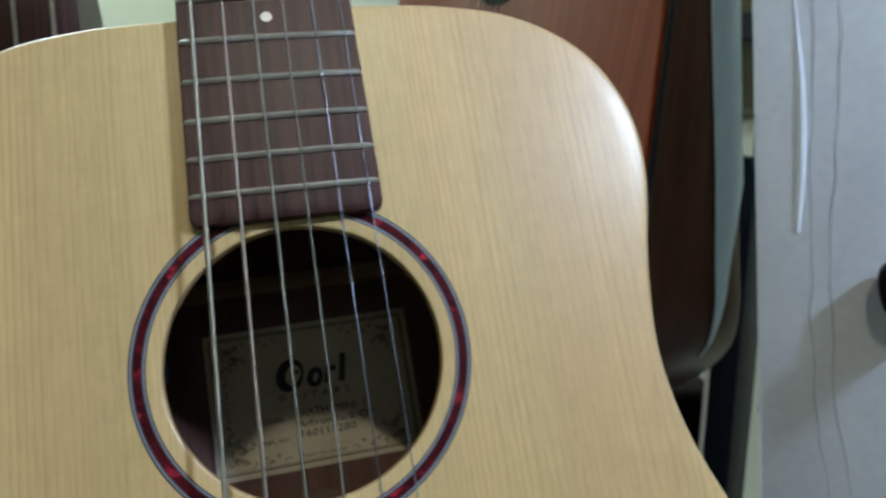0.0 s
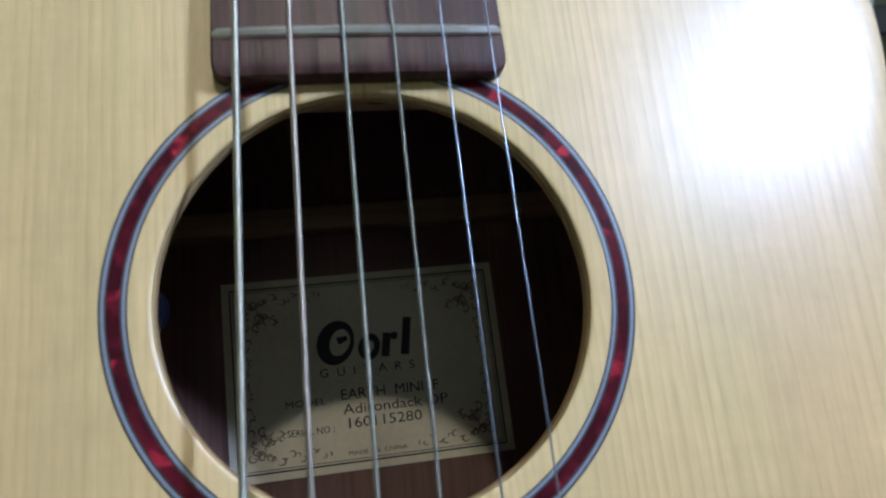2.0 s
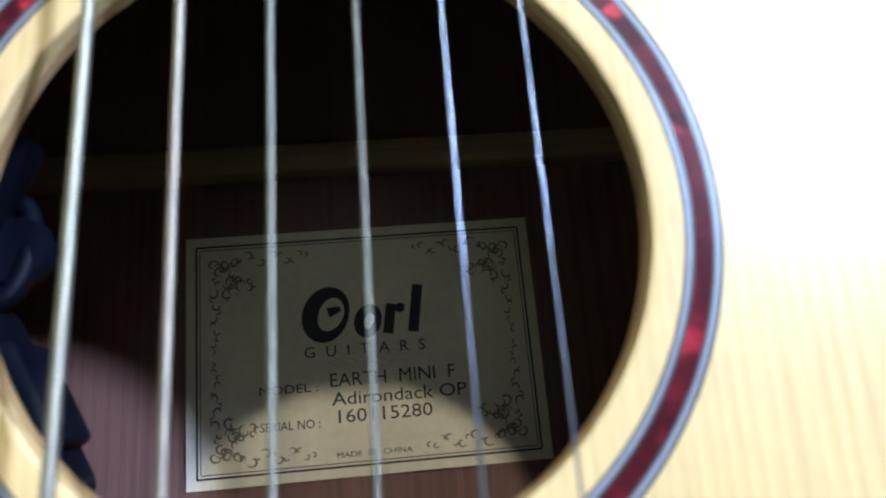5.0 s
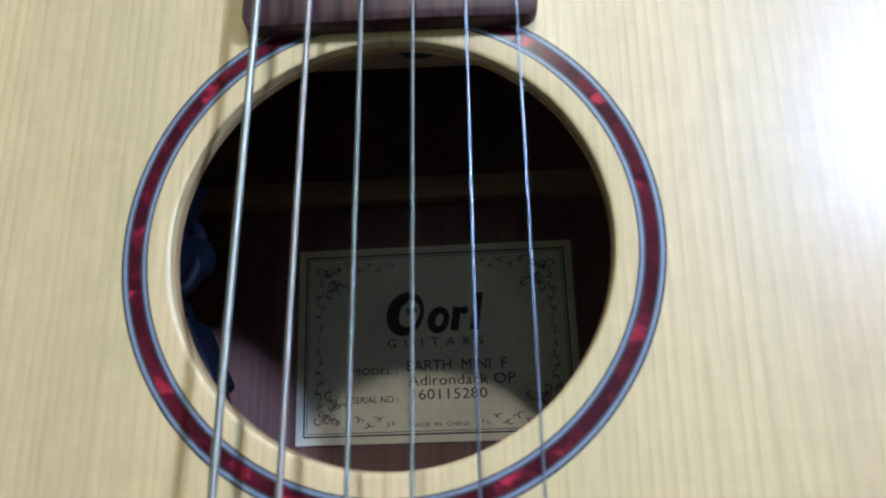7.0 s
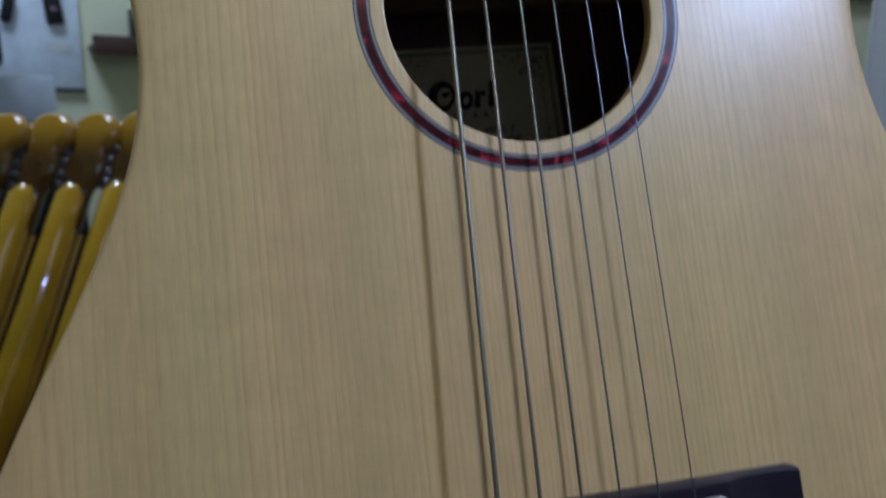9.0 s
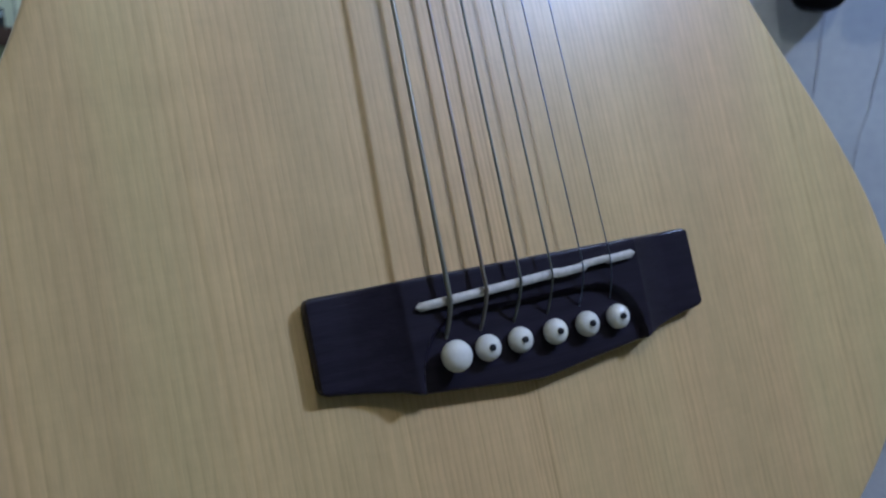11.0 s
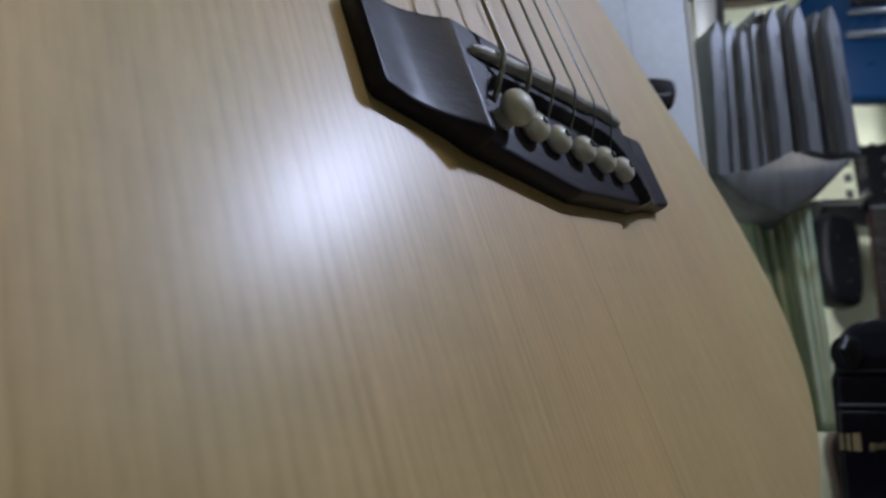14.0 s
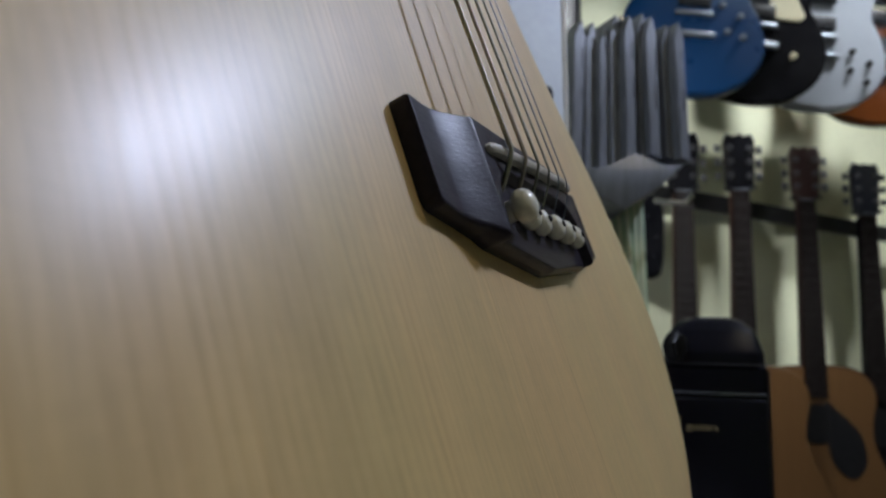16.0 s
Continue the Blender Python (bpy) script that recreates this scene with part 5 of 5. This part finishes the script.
def reflection_strip():
    """A pale strip that paints a reflection along the rear of the bent side; it leaves the edge and narrows towards the
    tail.
    """
    zoom, deep = 1.50, 0.086
    bm = bmesh.new()
    rows = []
    for x, z in body_outline(FULL, 8):
        if not (x > 0.10 and -0.200 < z < 0.02):
            continue
        low = min(1.0, max(0.0, (-0.105 - z) / 0.09))
        back = deep + 0.001 - 0.034 * low
        wide = 0.029 * (1 - low) + 0.0015
        x, z = x * zoom, z * zoom - 0.43 - 0.1135 * zoom
        back += back_of(z)
        rows.append([bm.verts.new((x + 0.0012 + 0.003 * math.sin(math.pi * k / 6) * (1 - low), back - wide * k / 6, z)) for k in range(7)] + [bm.verts.new((x - 0.004, back - wide / 2, z))])
    for a, c in zip(rows, rows[1:]):
        for k in range(7):
            bm.faces.new((a[k], a[k + 1], c[k + 1], c[k]))
        bm.faces.new((a[7], a[0], c[0], c[7]))
    bm.faces.new(rows[0])
    bm.faces.new(rows[-1])
    bmesh.ops.recalc_face_normals(bm, faces=bm.faces[:])
    return bm


# the glossy side's reflection is put into this strip's pale base colour
SIDE_REFLECTION = material("blue_grey_reflection", (0.66, 0.80, 1.0), 0.35, 0.0, 0.10, 30, 300, 0.1, stretch=(1, 1, 0.1))
part("painted_reflection", reflection_strip(), SIDE_REFLECTION, red_guitar, "pale blue-grey strip painted as a reflection on the rear edge")
nut = hung @ Vector((0, 0.05, 0.01))
stand_ = thing("hanging_rod", Matrix.Translation(nut), "thin black steel rod hanging from the ceiling with a hook", "hanger")
part("rod", tube([(0, 0, 0.0), (0, 0, ROOM_TOP - nut.z)], 0.005, 10), STEEL_BAR, stand_)
part("plate", lathe([(0.03, ROOM_TOP - nut.z - 0.006), (0.03, ROOM_TOP - nut.z)], 20, "Z"), STEEL_BAR, stand_)
slim = thing("slim_case", Matrix.Translation((0.364, 0.424, 0.540)) @ Matrix.Rotation(radians(-42), 4, "Z") @ pose(0, 0, 0, 0, 3.5, 0), "slim black instrument case with pale piping on the bench step", "case")
part("shell", slab([(0.0, 0.0), (0.026, 0.0), (0.026, 0.450)] + [(p.x, p.y) for p in smooth_line([(0.0255, 0.456), (0.021, 0.468), (0.012, 0.471), (0.004, 0.469), (0.0, 0.462)], 4)], 0.0, 0.13, 0.004, 2), DULL_BLACK, slim)
part("piping", tube([(-0.001, -0.001, 0.0), (-0.001, -0.001, 0.458), (0.006, -0.001, 0.471), (0.014, -0.001, 0.473)], 0.0022, 8), CREAM, slim, "cream piping")


MAROON = material("maroon_leatherette", (0.022, 0.007, 0.008), 0.5, 0.0, 0.2, 40, 700, 0.3, spec=0.2)
low_case = thing("padded_case", pose(0.335, 0.640, 0.540, 0, 0, -12), "dark maroon padded case lying on the bench step", "case")
part("shell", box((0.30, 0.20, 0.205), (0, 0, 0.1025), 0.018, None, 4), MAROON, low_case)
part("seam", box((0.296, 0.204, 0.004), (0, 0, 0.125), 0.0015), PLASTIC_BLACK, low_case)
part("handle", tube([(-0.05, -0.100, 0.15), (-0.045, -0.112, 0.165), (0.045, -0.112, 0.165), (0.05, -0.100, 0.15)], 0.005, 8), PLASTIC_BLACK, low_case)


# a bare dark neck behind the shoulder of the front guitar
spare = thing("guitar_neck", Matrix.Translation((-0.12, 0.245, 0.95 + 0.150)), "dark rosewood guitar neck with bright frets lying on a rest", "guitar neck")
part("neck", tube([(-0.36, 0.02, -0.03), (0.0, 0.02, -0.003)], 0.028, 14), DARKWOOD, spare)
sb = part("fretboard", box((0.36, 0.008, 0.056), (-0.18, -0.006, -0.013), 0.002, Matrix.Rotation(radians(-4), 4, "Y")), ROSEWOOD, spare)
for i in range(11):
    x = -0.012 - i * (0.0185 + 0.0009 * i)
    part("fret", tube([(x, -0.011, -0.041 + 0.07 * x), (x + 0.001, -0.0125, -0.013 + 0.07 * x), (x, -0.011, 0.015 + 0.07 * x)], 0.0013, 6), FRET_METAL, sb)
rest = thing("neck_rest", pose(-0.06, 0.285, 0.540), "black steel post with a fork holding a spare neck", "rest")
part("post", tube([(0, 0, 0), (0, 0, 0.515)], 0.008, 10), STEEL_BAR, rest)
part("fork", tube([(-0.01, -0.06, 0.545), (0, -0.045, 0.515), (0, 0.0, 0.508), (0, 0.03, 0.52)], 0.006, 8), STEEL_BAR, rest)
part("foot", lathe([(0.07, 0.0), (0.07, 0.006), (0.01, 0.012)], 20, "Z"), STEEL_BAR, rest)


# yellow guitars leaning in a rack
def amber_guitar(top_at, turn):
    way = Vector((-0.088, -0.178, -0.340)).normalized()
    zax = -way
    xax = Vector((1, 0.25, 0)).normalized()
    yax = zax.cross(xax).normalized()
    xax = yax.cross(zax).normalized()
    m = Matrix((xax, yax, zax)).transposed().to_4x4()
    m = Matrix.Translation(top_at) @ m @ Matrix.Rotation(radians(turn), 4, "Z")
    g = thing("electric_guitar", m, "amber-lacquered electric guitar leaning in a floor rack", "guitar", "yellow guitars in the rack")
    hs = [(p.x, p.y) for p in smooth_line([(0.0, 0.006), (0.021, 0.002), (0.039, -0.016), (0.039, -0.038), (0.029, -0.054), (0.028, -0.064), (0.034, -0.078), (0.033, -0.098), (0.022, -0.124), (0.020, -0.185), (-0.020, -0.185), (-0.022, -0.124), (-0.033, -0.098), (-0.034, -0.078), (-0.028, -0.064), (-0.029, -0.054), (-0.039, -0.038), (-0.039, -0.016), (-0.021, 0.002)], 4, True)]
    head_ = part("headstock", slab(hs, -0.013, 0.013, 0.0115, 5), AMBER_SHADED, g, "amber headstock with its lower shade painted brown")
    part("neck", tube([(0, 0.010, -0.118), (0, 0.010, -0.135), (0, 0.008, -0.30), (0, 0.008, -0.50), (0, 0.010, -0.62)], [0.012, 0.021, 0.022, 0.025, 0.028], 16), AMBER, g)
    part("fretboard", slab([(-0.021, -0.185), (0.021, -0.185), (0.028, -0.64), (-0.028, -0.64)], -0.014, -0.008, 0.001, 1), MAPLE_BACK, g)
    part("body", slab([(p.x, p.y - 0.95) for p in smooth_line(DOUBLE_CUT, 4, True)], -0.020, 0.022, 0.008, 3), AMBER, g)
    for i in range(6):
        z = -0.030 - 0.018 * i
        part("tuner", lathe([(0.0042, -0.016), (0.0042, -0.008), (0.006, -0.008)], 12), CHROME, head_).location = (-0.014 + 0.002 * i, 0, z)
        part("tuner", box((0.020, 0.014, 0.015), (0.040 - 0.0022 * i, 0.010, z), 0.004), TUNER_GREY, head_)
    return g


for k, (x, y, z) in enumerate([(-0.710, 1.054, -0.128), (-0.641, 1.038, -0.130), (-0.572, 1.023, -0.130), (-0.503, 1.008, -0.130), (-0.435, 0.995, -0.128), (-0.367, 0.983, -0.125), (-0.300, 0.972, -0.120), (-0.233, 0.962, -0.115)]):
    amber_guitar((x, y, 0.95 + z + 0.035), 142)
rack = thing("guitar_rack", pose(-0.56, 0.62, 0), "low black steel floor rack holding leaning guitars", "rack")
part("bar", box((0.70, 0.05, 0.03), (0, -0.10, 0.030), 0.006), STEEL_BAR, rack)
part("bar", box((0.70, 0.04, 0.03), (0.05, 0.12, 0.36), 0.006), STEEL_BAR, rack)
for x in (-0.30, 0.30):
    part("post", box((0.03, 0.03, 0.36), (x + 0.03, 0.12, 0.18), 0.004), STEEL_BAR, rack)
    part("foot", box((0.03, 0.30, 0.02), (x + 0.02, 0.0, 0.010), 0.004), STEEL_BAR, rack)

# equipment and packages beyond the rack, along the side bay's wall
def bay(x, y, z, turn=0.0):
    return BAY @ pose(x, y, z, 0, 0, turn)


BAY_CARD = material("bluish_card", (0.70, 0.77, 0.92), 0.55, 0.0, 0.10, 20, 200, 0.05)
BROWN_SHELF = material("red_brown_board", (0.065, 0.032, 0.026), 0.5, 0.0, 0.15, 20, 200, 0.05)
cab = thing("equipment_stack", bay(-0.24, -0.34, 0), "stack of black amplifier boxes with steel strips", "amplifier")
part("cabinet", box((0.80, 0.34, 0.800), (0.02, 0, 0.400), 0.012), NYLON, cab)
part("amplifier", box((0.56, 0.26, 0.128), (-0.07, -0.02, 0.865), 0.008), NYLON, cab)
part("face_strip", box((0.50, 0.006, 0.020), (-0.08, -0.152, 0.922), 0.002), TUNER_GREY, cab)
part("amplifier", box((0.62, 0.26, 0.100), (-0.04, -0.02, 0.982), 0.014), NYLON, cab)
for i in range(6):
    part("knob", lathe([(0.008, 0), (0.007, -0.012), (0.001, -0.012)], 12), TUNER_GREY, cab).location = (-0.26 + i * 0.07, -0.150, 0.882)
carton = thing("carton", bay(0.062, -0.27, 0.800), "small bluish white carton on a black cabinet", "box")
part("box", box((0.165, 0.12, 0.110), (0, 0, 0.055), 0.003), BAY_CARD, carton)
part("tape", box((0.030, 0.1206, 0.0012), (0, 0, 0.1106)), CREAM, carton)
parcel = thing("parcel", bay(-0.22, -0.36, 1.032), "crumpled white parcel lying on an amplifier", "parcel")
part("wrap", slab([(p.x, p.y) for p in smooth_line([(-0.085, 0.0), (0.085, 0.0), (0.080, 0.030), (0.03, 0.044), (-0.04, 0.036), (-0.088, 0.026)], 4, True)], -0.06, 0.06, 0.010, 3), CARD, parcel)
CARDS = "cards on the bay wall"
sheet = thing("package_card", bay(0.143, -0.006, 1.04), "bluish white hanging card with small black accessories", "card", CARDS)
part("card", box((0.215, 0.010, 0.33), (0, 0, 0), 0.003), BAY_CARD, sheet)
part("fold", box((0.22, 0.016, 0.012), (0, -0.003, -0.168), 0.003), SLEEVE_DARK, sheet)
for x, z, w, h, turn in ((-0.075, 0.055, 0.030, 0.080, 14), (0.040, 0.060, 0.046, 0.085, -6)):
    part("accessory", box((w, 0.022, h), (0, 0, 0), 0.009, None, 3), PLASTIC_BLACK, sheet, "", True, pose(x, -0.014, z, 0, turn, 0))
part("badge", lathe([(0.012, -0.003), (0.010, -0.006), (0.001, -0.006)], 16), RED, sheet, "small red badge").location = (0.040, -0.022, 0.060)
part("printed_bar", box((0.07, 0.002, 0.030), (0.050, -0.0055, -0.045)), CARD, sheet, "", False)
tall = thing("package_card", bay(-0.105, -0.010, 1.19), "tall pale blue package hanging on the wall", "card", CARDS)
part("card", box((0.115, 0.020, 0.29), (0, 0, 0), 0.006), BAY_CARD, tall)
part("printed_bar", box((0.02, 0.002, 0.20), (0.036, -0.0105, 0.0)), SLEEVE_DARK, tall, "", False)
shelf = thing("wall_shelf", bay(0.52, -0.05, 0.985), "short red-brown wall shelf with dark things on it", "shelf")
part("board", box((0.50, 0.10, 0.020), (0, 0, 0.010), 0.002), BROWN_SHELF, shelf)
part("front_strip", box((0.50, 0.012, 0.055), (0, -0.054, 0.020), 0.002), BROWN_SHELF, shelf)
for x, w, h, mat in ((-0.10, 0.07, 0.11, PLASTIC_BLACK), (0.03, 0.09, 0.08, SLATE), (0.15, 0.06, 0.12, PLASTIC_BLACK)):
    holder = thing("accessory_box", bay(0.52 + x, -0.05, 1.005), "small dark accessory box standing on the shelf", "box", "boxes on the wall shelf")
    part("box", box((w, 0.07, h), (0, 0, h / 2), 0.005), mat, holder)
    part("lid", box((w * 0.9, 0.072, h * 0.18), (0, 0, h * 0.8), 0.003), BAY_CARD, holder)
dark_bag = thing("hanging_bag", bay(-0.105, -0.52, 1.215), "dark padded bag hanging from the ceiling by a strap", "bag")
part("bag", slab([(p.x, p.y) for p in smooth_line([(0.0, 0.0), (0.055, 0.010), (0.085, 0.055), (0.085, 0.20), (0.07, 0.42), (0.0, 0.46), (-0.07, 0.42), (-0.09, 0.20), (-0.085, 0.05), (-0.05, 0.008)], 4, True)], -0.05, 0.05, 0.02, 4), NYLON, dark_bag)
part("seam", tube([(p.x * 0.93, -0.047, p.y * 0.95 + 0.012) for p in smooth_line([(-0.085, 0.08), (-0.05, 0.012), (0.0, 0.004), (0.055, 0.014), (0.085, 0.08)], 5)], 0.003, 8), DARKRED, dark_bag, "dark red seam")
part("strap", tube([(0, 0, 0.44), (0, 0, ROOM_TOP - 1.215)], 0.006, 8), NYLON, dark_bag)
tube_lamp = thing("wall_lamp", bay(-0.215, -0.05, 1.245), "short lit white lamp on the wall", "lamp")
part("holder", box((0.13, 0.04, 0.03), (0, 0.03, 0), 0.005), CEIL, tube_lamp)
GLOW = bpy.data.materials.new("lamp_glass")
gn, gl, gb = nodes_of(GLOW)
gb.inputs["Emission Color"].default_value, gb.inputs["Emission Strength"].default_value = (0.95, 0.97, 1.0, 1), 6.0
part("lamp_tube", tube([(-0.05, 0.0, 0), (0.05, 0.0, 0)], 0.017, 14), GLOW, tube_lamp)
